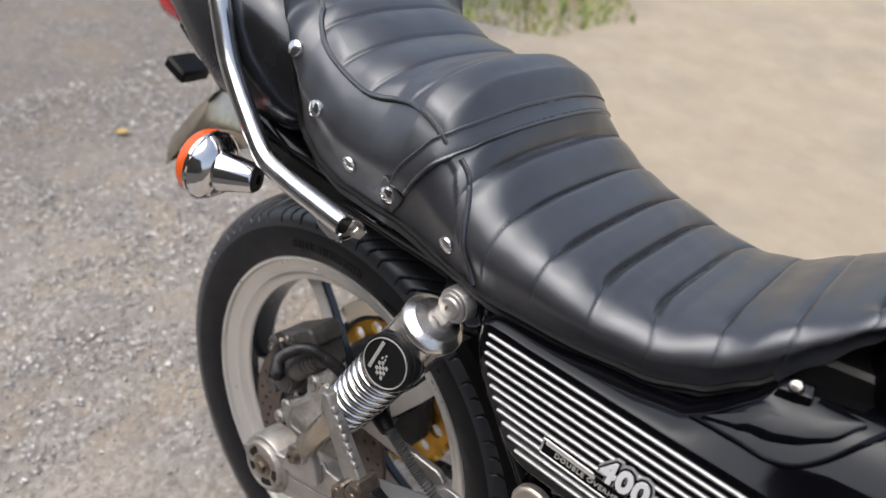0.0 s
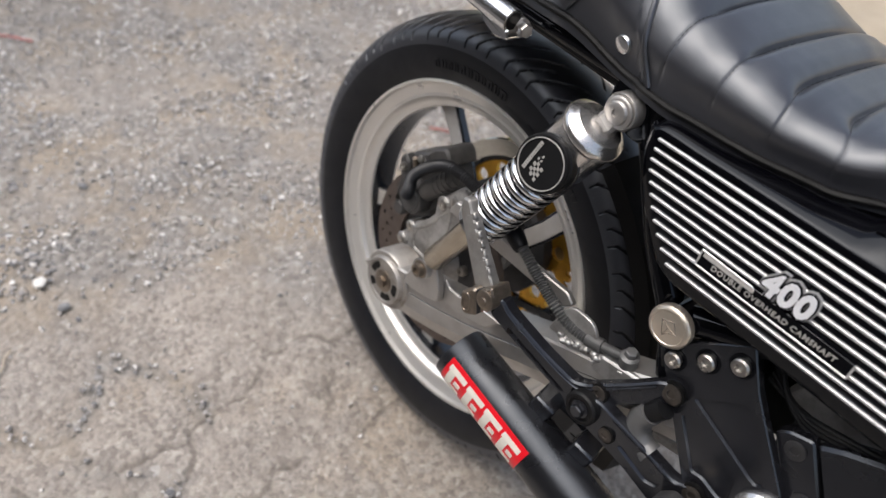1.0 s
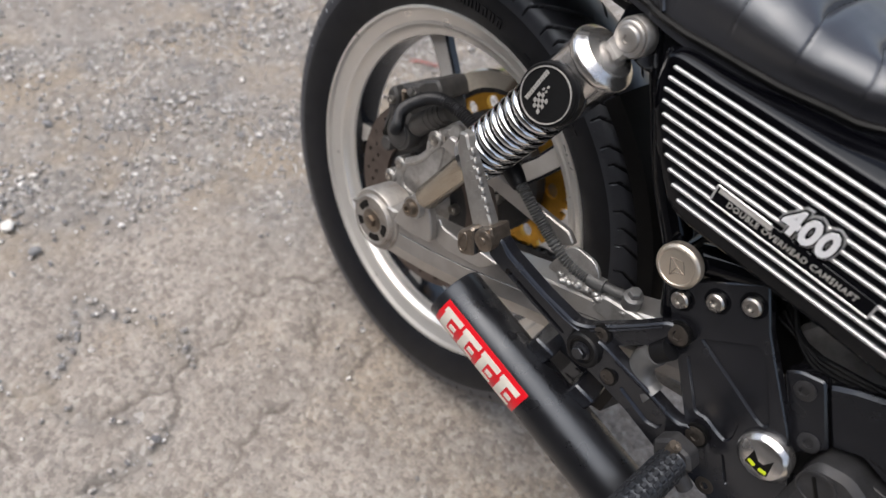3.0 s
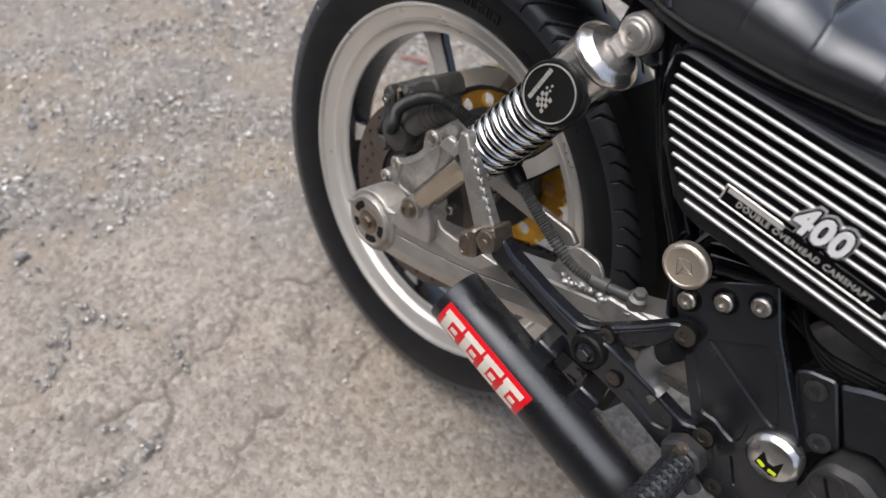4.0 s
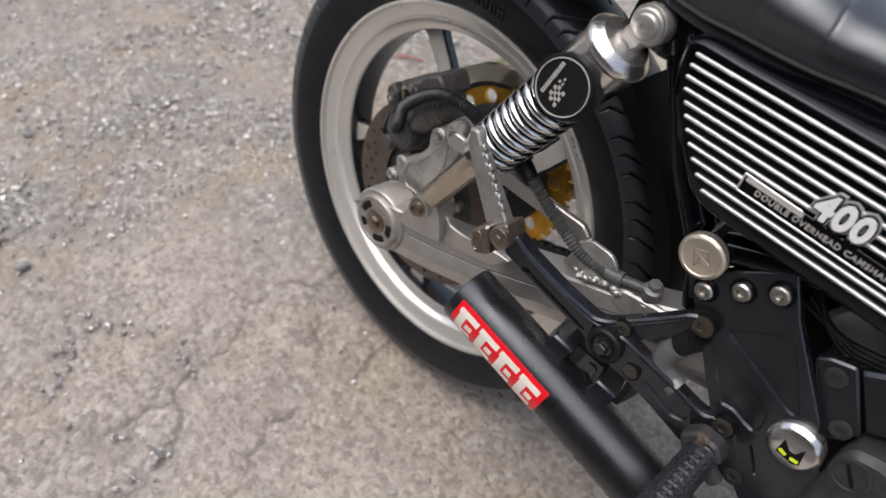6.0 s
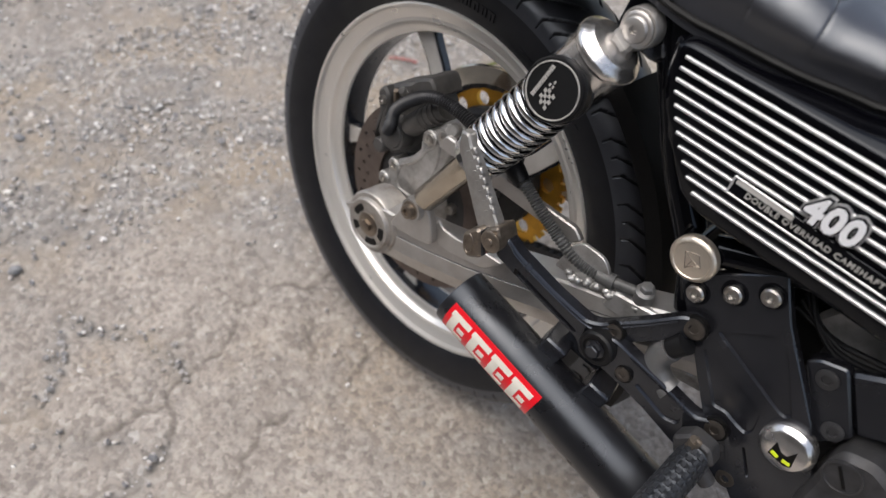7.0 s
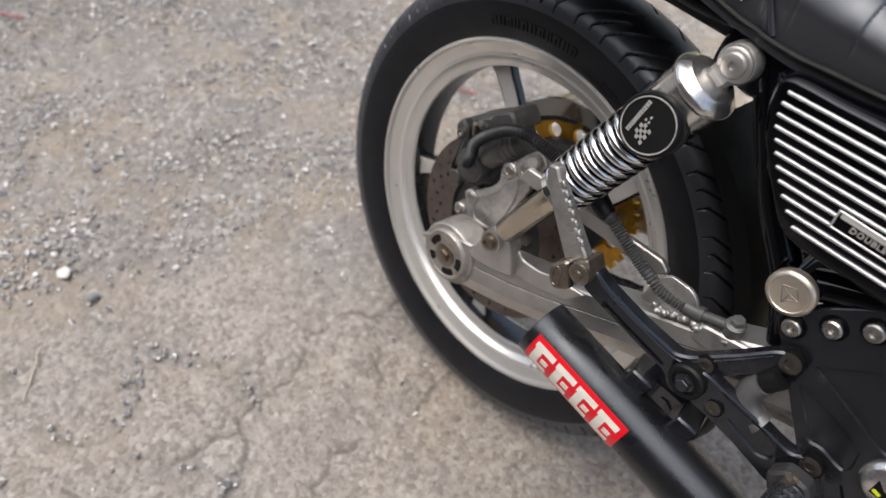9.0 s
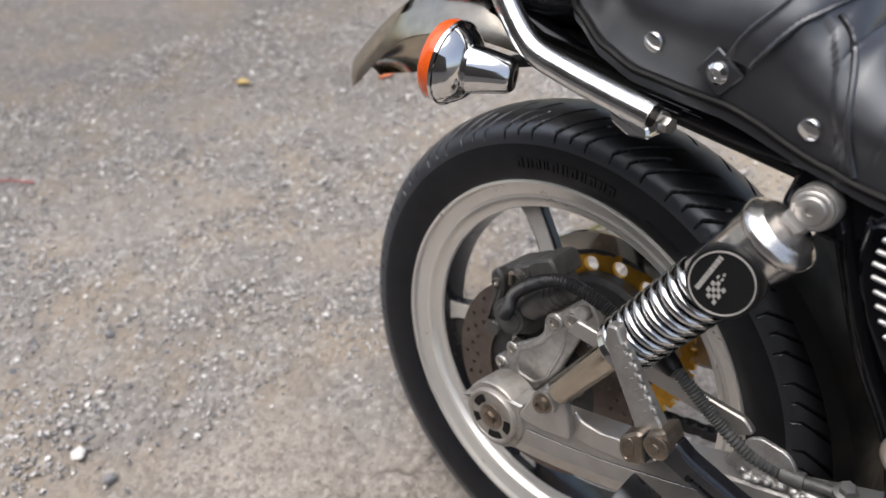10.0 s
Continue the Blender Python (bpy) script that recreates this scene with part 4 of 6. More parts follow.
BR = [(0.0559, 0.4865), (0.0414, 0.4745), (0.0332, 0.4635), (0.0246, 0.4535), (0.0140, 0.4455), (0.0100, 0.431), (0.0135, 0.417), (0.0021, 0.3985), (-0.0152, 0.3826), (-0.0255, 0.3751), (-0.0285, 0.3576), (-0.0232, 0.3424), (-0.0128, 0.3314), (0.0204, 0.3363), (0.0424, 0.3799), (0.0595, 0.4456), (0.0785, 0.4588), (0.0685, 0.4747)]
bracket = part("caliper_bracket", Geo().slab(rounded(BR, 0.005), -0.106, -0.094, 0.002), CAST, bike, "grey cast caliper bracket")
PANEL = [(0.0385, 0.4411), (0.042, 0.4122), (0.0305, 0.3629), (0.0183, 0.3453), (-0.0069, 0.3444), (-0.014, 0.3569), (-0.0107, 0.3804), (0.0152, 0.4101), (0.0267, 0.4272)]
part("bracket_rib", Geo().tube([(x, -0.1055, z) for x, z in rounded(PANEL, 0.008, 5)], 0.0026, 8, closed=True), CAST, bracket)
edge = [(-0.024, 0.374), (-0.0152, 0.3806), (0.0021, 0.3965), (0.0145, 0.416), (0.0135, 0.432)]
part("bracket_rib", Geo().tube(spline([(x + 0.003, -0.1045, z - 0.003) for x, z in edge], 5), 0.0042, 8), CAST, bracket)
for x, z, r in ((0.025, 0.4401, 0.0112), (0.0448, 0.4542, 0.0125), (-0.0191, 0.3722, 0.0095), (-0.0305, 0.3445, 0.0095)):
    part("bracket_lug", Geo().lathe([(0.096, r), (0.1085, r), (0.110, r - 0.0015), (0.110, 0.0)], (x, 0, z), RIGHT, 24), CAST, bracket)
    part("bracket_bolt", Geo().bolt((x, -0.1098, z), RIGHT, r * 0.62, 0.0022), STEEL, bracket)
part("bracket_knob", Geo().lathe([(0.0, 0.0085), (0.012, 0.0085), (0.014, 0.0065), (0.014, 0.0)], (0.055, -0.106, 0.471), (0.2, -1, 0.35), 20), CAST, bracket)


def ribbed(points, r, step=0.0028, amp=0.0009):
    fine = spline(points, 40)
    out, rad, gone, last, n = [fine[0]], [r], 0.0, fine[0], 0
    for q in fine[1:]:
        if (q - last).length >= step / 2:
            last = q
            n += 1
            out.append(q)
            rad.append(r + (amp if n % 2 else -amp))
    return Geo().tube(out, rad, 12)


part("brake_hose", ribbed([(-0.036, -0.114, 0.414), (-0.0275, -0.12, 0.4334), (-0.0245, -0.122, 0.4524), (-0.0115, -0.122, 0.471), (0.0103, -0.122, 0.4912), (0.0331, -0.122, 0.5025), (0.0608, -0.122, 0.5045), (0.0819, -0.122, 0.502), (0.102, -0.121, 0.497), (0.128, -0.118, 0.49), (0.155, -0.124, 0.492)], 0.0068), HOSE, bike, "black ribbed brake hose")
hose = part("hose_sheath", ribbed([(0.157, -0.134, 0.494), (0.176, -0.136, 0.4905), (0.2041, -0.137, 0.4765), (0.2308, -0.137, 0.4642), (0.2558, -0.136, 0.455), (0.279, -0.134, 0.4538), (0.290, -0.133, 0.4555)], 0.0060), GREY_HOSE, bike, "grey-black spiral wrapped hose")
part("hose_ferrule", Geo().tube([(0.284, -0.1335, 0.4543), (0.302, -0.132, 0.4585)], 0.0076, 14).tube([(0.302, -0.132, 0.4585), (0.325, -0.1295, 0.4645)], 0.0052, 12), GREY_HOSE, hose)
boot = Geo().lathe([(-0.001, 0.0), (-0.001, 0.0135), (0.0012, 0.0142), (0.003, 0.0132), (0.004, 0.0105), (0.012, 0.0102), (0.022, 0.0088), (0.025, 0.0075), (0.025, 0.0)], (0.1495, -0.1315, 0.4985), (0.93, -0.2, -0.33), 24)
part("hose_boot", boot, SOFT_RUBBER, hose, "black rubber boot on the hose")
ban = Geo().lathe([(-0.012, 0.0098), (0.004, 0.0098), (0.005, 0.0085)], (0.331, -0.129, 0.467), (-0.06, -0.25, 1), 20).hexbolt((0.331, -0.1295, 0.471), (-0.06, -0.25, 1), 0.0066, 0.008)
part("banjo_bolt", ban, PIPE_GREY, hose, "dull steel banjo bolt")
part("banjo_mount", Geo().slab(rounded([(0.30, 0.43), (0.306, 0.452), (0.335, 0.458), (0.355, 0.462), (0.372, 0.45), (0.37, 0.43)], 0.004), -0.137, -0.112, 0.002), CAST, hose)

# shock absorber
TOP, LOW = Vector((0.2285, -0.158, 0.694)), Vector((0.0665, -0.162, 0.3875))
AX = (LOW - TOP).normalized()


def down(d):
    return TOP + AX * d


sh = Geo().lathe([(0.050, 0.0), (0.050, 0.0295), (0.098, 0.0295), (0.102, 0.026), (0.102, 0.0)], TOP, AX, 40)
shock = part("shock_absorber", sh, CHROME, bike, "chrome shock absorber with an exposed spring")
cap = Geo().lathe([(0.020, 0.0), (0.020, 0.016), (0.0225, 0.0215), (0.0225, 0.0235), (0.0255, 0.0262), (0.028, 0.0305), (0.031, 0.0318), (0.034, 0.0318), (0.037, 0.0305), (0.038, 0.0295), (0.052, 0.0295), (0.052, 0.0)], TOP, AX, 44)
part("top_cap", cap, BARE, shock, "turned aluminium top cap")
EYE_AT = Vector((0.2271, -0.1415, 0.6912))
eye = Geo().lathe([(-0.017, 0.0), (-0.017, 0.0152), (-0.013, 0.0172), (0.009, 0.0172), (0.011, 0.0158), (0.011, 0.0)], EYE_AT, RIGHT, 36)
eye.box((0.021, 0.022, 0.03), Matrix.Translation(down(0.014) + Vector((0, 0.012, 0))) @ pose(0, 0, 0, 0, 28, 0), 0.003)
part("top_eye", eye, CAST, shock)
part("top_nut", Geo().lathe([(0.008, 0.0146), (0.0142, 0.0146), (0.0152, 0.0136), (0.0157, 0.0112), (0.0176, 0.0104), (0.0184, 0.0092), (0.0184, 0.0034), (0.0165, 0.003), (0.0165, 0.0)], EYE_AT, RIGHT, 28), ARM, shock, "grey domed nut")
u1, v1, w1 = basis(AX)
coil, wire = [], 0.0041
d0, d1, turns = 0.084, 0.214, 11.5
for i in range(int(turns * 36) + 1):
    t = i / (turns * 36)
    a = 2 * math.pi * turns * t
    r = 0.0255 - 0.001 * t
    coil.append(down(d0 + (d1 - d0) * t) + r * (math.cos(a) * u1 + math.sin(a) * v1))
part("spring", Geo().tube(coil, wire, 10), CHROME, shock, "chrome coil spring")
part("damper_body", Geo().lathe([(0.08, 0.0), (0.08, 0.017), (0.20, 0.0165), (0.20, 0.0)], TOP, AX, 28), SATIN_BLACK, shock)
part("spring_seat", Geo().lathe([(0.212, 0.0), (0.212, 0.026), (0.218, 0.027), (0.222, 0.024), (0.224, 0.015)], TOP, AX, 36), CHROME, shock)
part("lower_tube", Geo().lathe([(0.205, 0.0), (0.205, 0.0145), (0.318, 0.0145), (0.32, 0.013), (0.32, 0.0)], TOP, AX, 28), BROWN_CHROME, shock, "aged metal lower shock tube")
lowe = Geo().lathe([(-0.016, 0.0), (-0.016, 0.014), (0.004, 0.014), (0.004, 0.0)], LOW, RIGHT, 28)
part("lower_eye", lowe, CAST, shock)
part("lower_bolt", Geo().lathe([(-0.002, 0.0115), (0.004, 0.0115), (0.0045, 0.0085), (0.011, 0.008), (0.0115, 0.0045), (0.008, 0.004), (0.008, 0)], LOW, RIGHT, 24), BROWN_STEEL, shock)

BAXIS = Vector((0.10, -0.97, 0.18)).normalized()
BC = Vector((0.2005, -0.2, 0.6315))
puck = Geo().lathe([(-0.028, 0.0), (-0.028, 0.0245), (-0.024, 0.0276), (-0.0078, 0.0276), (-0.0070, 0.0268), (-0.0058, 0.0268), (-0.005, 0.0276), (-0.003, 0.0276), (-0.0005, 0.0264), (-0.0005, 0.0)], BC, BAXIS, 48)
badge = part("badge_housing", puck, SOFT_RUBBER, shock, "black round badge housing")
part("housing_rim", Geo().lathe([(-0.022, 0.025), (-0.022, 0.0282), (-0.0195, 0.0285), (-0.018, 0.0275), (-0.018, 0.025)], BC, BAXIS, 48), SATIN_BLACK, shock)


def on_badge(x, y, h=0.0):
    """A place on the badge's face: x along the lettering, y across it."""
    n = BAXIS
    right = Vector((0.25, 0, 0.968))
    right = (right - n * right.dot(n)).normalized()
    up = n.cross(right)
    return BC + right * x + up * y + n * (0.0002 + h)


def flat_shape(g, pts, h=0.0006, slot=0):
    n = len(pts)
    g.add([on_badge(x, y, h) for x, y in pts] + [on_badge(x, y, -0.0004) for x, y in pts],
          [tuple(range(n)), tuple(range(2 * n - 1, n - 1, -1))] + [(i, (i + 1) % n, n + (i + 1) % n, n + i) for i in range(n)], slot)


g = Geo()
ring = []
for r, h in ((0.0232, -0.0003), (0.0233, 0.0007), (0.0242, 0.0008), (0.0244, -0.0003)):
    ring.append([on_badge(r * math.cos(t), r * math.sin(t), h) for t in (2 * math.pi * k / 64 for k in range(64))])
g.rings(ring, 0, False, False)
part("badge_ring", g, DIM_PRINT, shock, "thin pale ring round the badge")
g = Geo()
for i in range(5):
    for j in range(4):
        if (i + j) % 2 == 0:
            x0, y0 = -0.0165 + i * 0.0029 + j * 0.0008, -0.0055 + j * 0.0029
            flat_shape(g, [(x0, y0), (x0 + 0.0029, y0), (x0 + 0.0037, y0 + 0.0029), (x0 + 0.0008, y0 + 0.0029)])
rng = random.Random(3)
x = -0.0145
while x < 0.0145:
    w = rng.uniform(0.0012, 0.0026)
    flat_shape(g, [(x, 0.0098), (x + w, 0.0098), (x + w, 0.0134), (x, 0.0134)])
    x += w + 0.0008
for px_, py_ in ((0.0015, 0.0005), (0.0015, 0.004), (0.0055, 0.0015)):
    flat_shape(g, [(px_, py_), (px_ + 0.0022, py_), (px_ + 0.0022, py_ + 0.0016), (px_, py_ + 0.0016)])
part("badge_print", g, DIM_PRINT, shock, "pale chequer and bars on a black badge")

# folded passenger peg on its black stay
peg = Geo().slab(rounded([(0.122, 0.541), (0.132, 0.5445), (0.139, 0.536), (0.178, 0.503), (0.199, 0.486), (0.199, 0.466), (0.182, 0.46), (0.148, 0.497), (0.124, 0.524)], 0.003), -0.2, -0.187, 0.002, lean=lambda x, z: -0.13 * (x - 0.16))
stay_peg = part("passenger_footpeg", peg, PEG, bike, "grey alloy passenger footpeg folded up")
for i in range(7):
    t = i / 6.4
    for side in (-0.0060, 0.0012):
        x, z = 0.1435 + 0.046 * t + 0.67 * side, 0.5315 - 0.0415 * t + 0.74 * side
        c = Vector((x, -0.1972 - 0.13 * (x - 0.16), z))
        part("peg_tooth", Geo().box((0.0074, 0.0058, 0.0062), Matrix.Translation(c) @ pose(0, 0, 0, 0, 42, 0), 0.0012), PEG, stay_peg)
clamp = Geo().slab(rounded([(0.171, 0.459), (0.1745, 0.443), (0.183, 0.4365), (0.1985, 0.447), (0.1895, 0.475), (0.184, 0.475)], 0.004, 5), -0.215, -0.188, 0.0025)
clamp.slab(rounded([(0.1905, 0.477), (0.2045, 0.490), (0.2155, 0.474), (0.2005, 0.4525)], 0.003, 4), -0.2125, -0.185, 0.002)
clamp.tube([(x, -0.2152, z) for x, z in rounded([(0.1765, 0.457), (0.1785, 0.446), (0.1835, 0.4425), (0.188, 0.448), (0.185, 0.461), (0.18, 0.4655)], 0.003, 5)], 0.0011, 6, closed=True)
block = part("peg_clevis", clamp, BROWN_STEEL, stay_peg, "bronzed steel footpeg clevis")
part("clevis_groove", Geo().slab([(0.1895, 0.4765), (0.1905, 0.4765), (0.2, 0.4515), (0.199, 0.4505)], -0.2148, -0.2, 0.0003), DARK_CAST, stay_peg)
part("clevis_pin", Geo().lathe([(-0.006, 0.0115), (0.004, 0.0115), (0.0055, 0.0095), (0.0055, 0.0045), (0.0075, 0.004), (0.0075, 0)], (0.2030, -0.2105, 0.4725), RIGHT, 24), BROWN_STEEL, stay_peg)

lean1 = lambda x, z: 0.33 * (x - 0.203)
lean2 = lambda x, z: 0.25 * (x - 0.36)
st = Geo().pocketed(rounded([(0.213, 0.480), (0.226, 0.469), (0.27, 0.447), (0.307, 0.433), (0.318, 0.437), (0.352, 0.467), (0.374, 0.489), (0.386, 0.4935), (0.397, 0.486), (0.397, 0.474), (0.388, 0.467), (0.368, 0.449), (0.348, 0.432), (0.345, 0.400), (0.331, 0.386), (0.316, 0.388), (0.304, 0.4065), (0.2675, 0.4238), (0.2195, 0.4478), (0.2065, 0.4545)], 0.005), [[(0.2290, 0.4500), (0.2312, 0.4518), (0.2345, 0.4500), (0.3010, 0.4172), (0.3035, 0.4148), (0.3015, 0.4130), (0.2985, 0.4137), (0.2325, 0.4460), (0.2295, 0.4475)]], -0.207, -0.193, 0.004, 0.0012, 0.0022, lean1)
stay = part("footpeg_stay", st, SATIN_BLACK, bike, "satin black alloy footpeg stay")
rimg = Geo()
edge = [(0.218, 0.4745), (0.229, 0.464), (0.272, 0.4425), (0.308, 0.4285), (0.322, 0.4335), (0.354, 0.4625), (0.374, 0.4825)]
rimg.tube(spline([(x, -0.2075 + lean1(x, z), z) for x, z in edge], 4), 0.0015, 8)
part("stay_rib", rimg, SATIN_BLACK, stay)
# black disc paints the dark of the hole at the slot's end
part("hole_shade_disc", Geo().lathe([(-0.004, 0.0), (-0.004, 0.0036), (0.0003, 0.0036), (0.0003, 0.0)], (0.2305, -0.207 + lean1(0.2305, 0), 0.4482), RIGHT, 16), PLASTIC_BLACK, stay)
lo = Geo().pocketed(rounded([(0.335, 0.437), (0.3477, 0.4343), (0.3623, 0.4282), (0.3971, 0.4166), (0.4258, 0.4053), (0.4351, 0.404), (0.4441, 0.4092), (0.4553, 0.4094), (0.4645, 0.4031), (0.480, 0.377), (0.4985, 0.354), (0.486, 0.342), (0.465, 0.353), (0.4309, 0.3568), (0.3909, 0.3773), (0.3609, 0.3891), (0.3449, 0.3944), (0.333, 0.398), (0.33, 0.415)], 0.005), [rounded([(0.3735, 0.3999), (0.3788, 0.4061), (0.4246, 0.3926), (0.4244, 0.3824), (0.4111, 0.3797)], 0.004, 5)], -0.167, -0.153, 0.003, 0.0015, 0.0018, lean2)
low = part("lower_stay", lo, SATIN_BLACK, stay, "lower black stay arm")
r2 = Geo()
for line in ([(0.359, 0.4275), (0.3655, 0.4252), (0.3971, 0.4146), (0.4258, 0.4033), (0.4351, 0.402), (0.4441, 0.4068), (0.4545, 0.407), (0.4615, 0.402), (0.477, 0.376)],):
    r2.tube(spline([(x, -0.1672 + lean2(x, z), z) for x, z in line], 4), 0.0012, 8)
part("lower_rib", r2, SATIN_BLACK, stay)
for (x, y, z), r, mat in (((0.3335, -0.1650, 0.4385), 0.0082, DULL_STEEL), ((0.388, -0.1462, 0.4835), 0.0105, DULL_STEEL), ((0.3605, -0.1678, 0.4055), 0.0078, DULL_STEEL), ((0.4525, -0.1445, 0.4035), 0.0100, DULL_STEEL), ((0.486, -0.1365, 0.356), 0.0092, DULL_STEEL)):
    part("stay_bolt", Geo().bolt((x, y, z), RIGHT, r, 0.0024), mat, stay)
    # raised black disc stands for the shaded recess round the bolt
    part("bolt_shade_ring", Geo().lathe([(-0.004, 0.0), (-0.004, r + 0.002), (0.0004, r + 0.002), (0.0008, r + 0.0012), (0.0008, 0.0)], (x, y, z), RIGHT, 28), PLASTIC_BLACK, stay)
part("rubber_bush", Geo().lathe([(-0.006, 0.0185), (0.004, 0.0185), (0.006, 0.0165), (0.006, 0.013), (0.004, 0.012), (0.004, 0.0)], (0.329, -0.174, 0.418), RIGHT, 32), SOFT_RUBBER, stay, "round rubber mounting bush")
part("bush_bolt", Geo().hexbolt((0.329, -0.178, 0.418), RIGHT, 0.0072, 0.0085), SATIN_BLACK, stay)

# silencer
MA = Vector((0.9762, 0.0415, -0.2128)).normalized()
MO = Vector((0.1742, -0.1877, 0.3603))
MR = 0.0328
mu = Geo()
u2 = (Vector((0, -1, 0)) - MA * Vector((0, -1, 0)).dot(MA)).normalized()
v2 = MA.cross(u2)


def muffler_point(s, a, r=MR):
    return MO + MA * s + r * (math.cos(a) * u2 + math.sin(a) * v2)


rings = []
for s, r in ((0.03, 0.026), (0.003, 0.028), (0.0, 0.0295), (0.0, MR - 0.001), (0.0015, MR), (0.1, MR), (0.2, MR), (0.3, MR), (0.36, MR), (0.385, 0.029), (0.40, 0.026), (0.46, 0.024), (0.6, 0.024)):
    rings.append([muffler_point(s, 2 * math.pi * k / 56, r) for k in range(56)])
mu.rings(rings)
muff = part("silencer", mu, MATT_BLACK, bike, "matt black round exhaust silencer")


def wrap(g, s0, s1, a0, a1, h, slot=0, n=10, back=True):
    """A thin patch bent round the silencer, from s0 to s1 along and a0 to a1 round."""
    top = [[muffler_point(s0 + (s1 - s0) * i / 2, a0 + (a1 - a0) * k / n, MR + h) for k in range(n + 1)] for i in range(3)]
    bot = [[muffler_point(s0 + (s1 - s0) * i / 2, a0 + (a1 - a0) * k / n, MR - 0.001) for k in range(n + 1)] for i in range(3)]
    m = n + 1
    verts = [q for r in top for q in r] + [q for r in bot for q in r]
    faces = [(i * m + k, i * m + k + 1, (i + 1) * m + k + 1, (i + 1) * m + k) for i in range(2) for k in range(n)]
    o = 3 * m
    loop = [k for k in range(m)] + [i * m + n for i in range(1, 3)] + [2 * m + k for k in range(n - 1, -1, -1)] + [m]
    faces += [(a, b, b + o, a + o) for a, b in zip(loop, loop[1:] + loop[:1])]
    g.add(verts, faces, slot)


LAB0, LAB1 = radians(36), radians(-36)
lab = Geo()
wrap(lab, 0.011, 0.139, LAB0, LAB1, 0.0006)
label = part("label", lab, RED, muff, "red rectangular label")


def mark(s0, s1, q0, q1):
    g = Geo()
    wrap(g, s0, s1, LAB0 + (LAB1 - LAB0) * q0, LAB0 + (LAB1 - LAB0) * q1, 0.0011, 0, 4)
    part("label_bar", g, CREAM, muff)


# four plain block shapes
for k in range(4):
    s = 0.0155 + 0.0302 * k
    mark(s, s + 0.0265, 0.70, 0.86)
    mark(s + 0.002, s + 0.0115, 0.16, 0.70)
    mark(s + 0.0115, s + 0.025, 0.16, 0.30)
    mark(s + 0.0145, s + 0.0235, 0.42, 0.56)
cl = Geo()
for c, s in (((0.287, -0.163, 0.372), 0.118), ((0.345, -0.158, 0.357), 0.172)):
    ring = []
    cl.box((0.026, 0.034, 0.030), Matrix.Translation(Vector(c)) @ pose(0, 0, 0, 0, 15, 12), 0.002)
cl.box((0.05, 0.006, 0.03), Matrix.Translation((0.315, -0.15, 0.385)) @ pose(0, 0, 0, 0, 15, 14), 0.001)
part("silencer_clamp", cl, SATIN_BLACK, muff, "black welded mounting lugs")

# foot control plate with its bolts
POCKETS = [
    [(0.4035, 0.4893), (0.4429, 0.5222), (0.456, 0.5195), (0.4704, 0.499), (0.4896, 0.4691), (0.493, 0.4631), (0.4884, 0.4576), (0.4811, 0.4589)],
    [(0.4025, 0.4652), (0.4085, 0.4678), (0.4611, 0.452), (0.4735, 0.4454), (0.4775, 0.4238), (0.474, 0.4148), (0.4642, 0.4162), (0.4496, 0.4209), (0.438, 0.4178)],
    [(0.4785, 0.4022), (0.4815, 0.4030), (0.5006, 0.3773), (0.4976, 0.3753)],
]
pl = Geo().pocketed(rounded([(0.3540, 0.5115), (0.379, 0.5405), (0.4231, 0.5765), (0.4465, 0.5402), (0.4629, 0.521), (0.5075, 0.4701), (0.54, 0.42), (0.56, 0.37), (0.505, 0.335), (0.478, 0.36), (0.455, 0.385), (0.4336, 0.4052), (0.3919, 0.4621), (0.3570, 0.507)], 0.0035), [rounded(p, 0.004, 5) for p in POCKETS], -0.138, -0.128, 0.0026, 0.0015)
plate_ob = part("footrest_plate", pl, SATIN_BLACK, bike, "satin black alloy footrest plate with milled pockets")
for x, z in ((0.3715, 0.5112), (0.3974, 0.5330), (0.4229, 0.5523)):
    part("plate_washer", Geo().lathe([(0.137, 0.0), (0.137, 0.0118), (0.1388, 0.0118), (0.1392, 0.0)], (x, 0, z), RIGHT, 28), GLOSS_BLACK, plate_ob)
    part("plate_bolt", Geo().bolt((x, -0.139, z), RIGHT, 0.0085, 0.0055), STEEL, plate_ob, "bright domed socket bolt")
pc = Geo().lathe([(0.132, 0.0), (0.132, 0.0235), (0.1425, 0.0245), (0.1440, 0.0240), (0.1480, 0.0196), (0.1484, 0.0190), (0.1484, 0.0)], (0.5055, 0, 0.4378), RIGHT, 56)
pivot = part("pivot_cap", pc, BARE, plate_ob, "polished round pivot cap with a dark emblem")
em = Geo().slab([(0.4965, 0.4425), (0.5047, 0.4353), (0.5098, 0.4358), (0.5139, 0.4467), (0.5176, 0.4282), (0.5125, 0.4249), (0.4963, 0.4261)], -0.1489, -0.147, 0.0002)
part("cap_emblem", em, PLASTIC_BLACK, plate_ob, "black plain emblem shape")
for cx, cz, tip in ((0.5012, 0.4297, -14), (0.5122, 0.4297, 8)):
    part("emblem_bar", Geo().slab(rounded(turned([(-0.0037, -0.0019), (0.0037, -0.0019), (0.0037, 0.0019), (-0.0037, 0.0019)], tip, (cx, cz)), 0.0012), -0.1493, -0.1478, 0.0002), YELLOW, plate_ob, "yellow bar of the emblem")
eb = Geo().slab(rounded([(0.4716, 0.5129), (0.4804, 0.5222), (0.5006, 0.5294), (0.5369, 0.4757), (0.5189, 0.4483)], 0.004), -0.128, -0.112, 0.0018)
ebp = part("engine_bracket", eb, SATIN_BLACK, bike, "black engine mounting bracket")
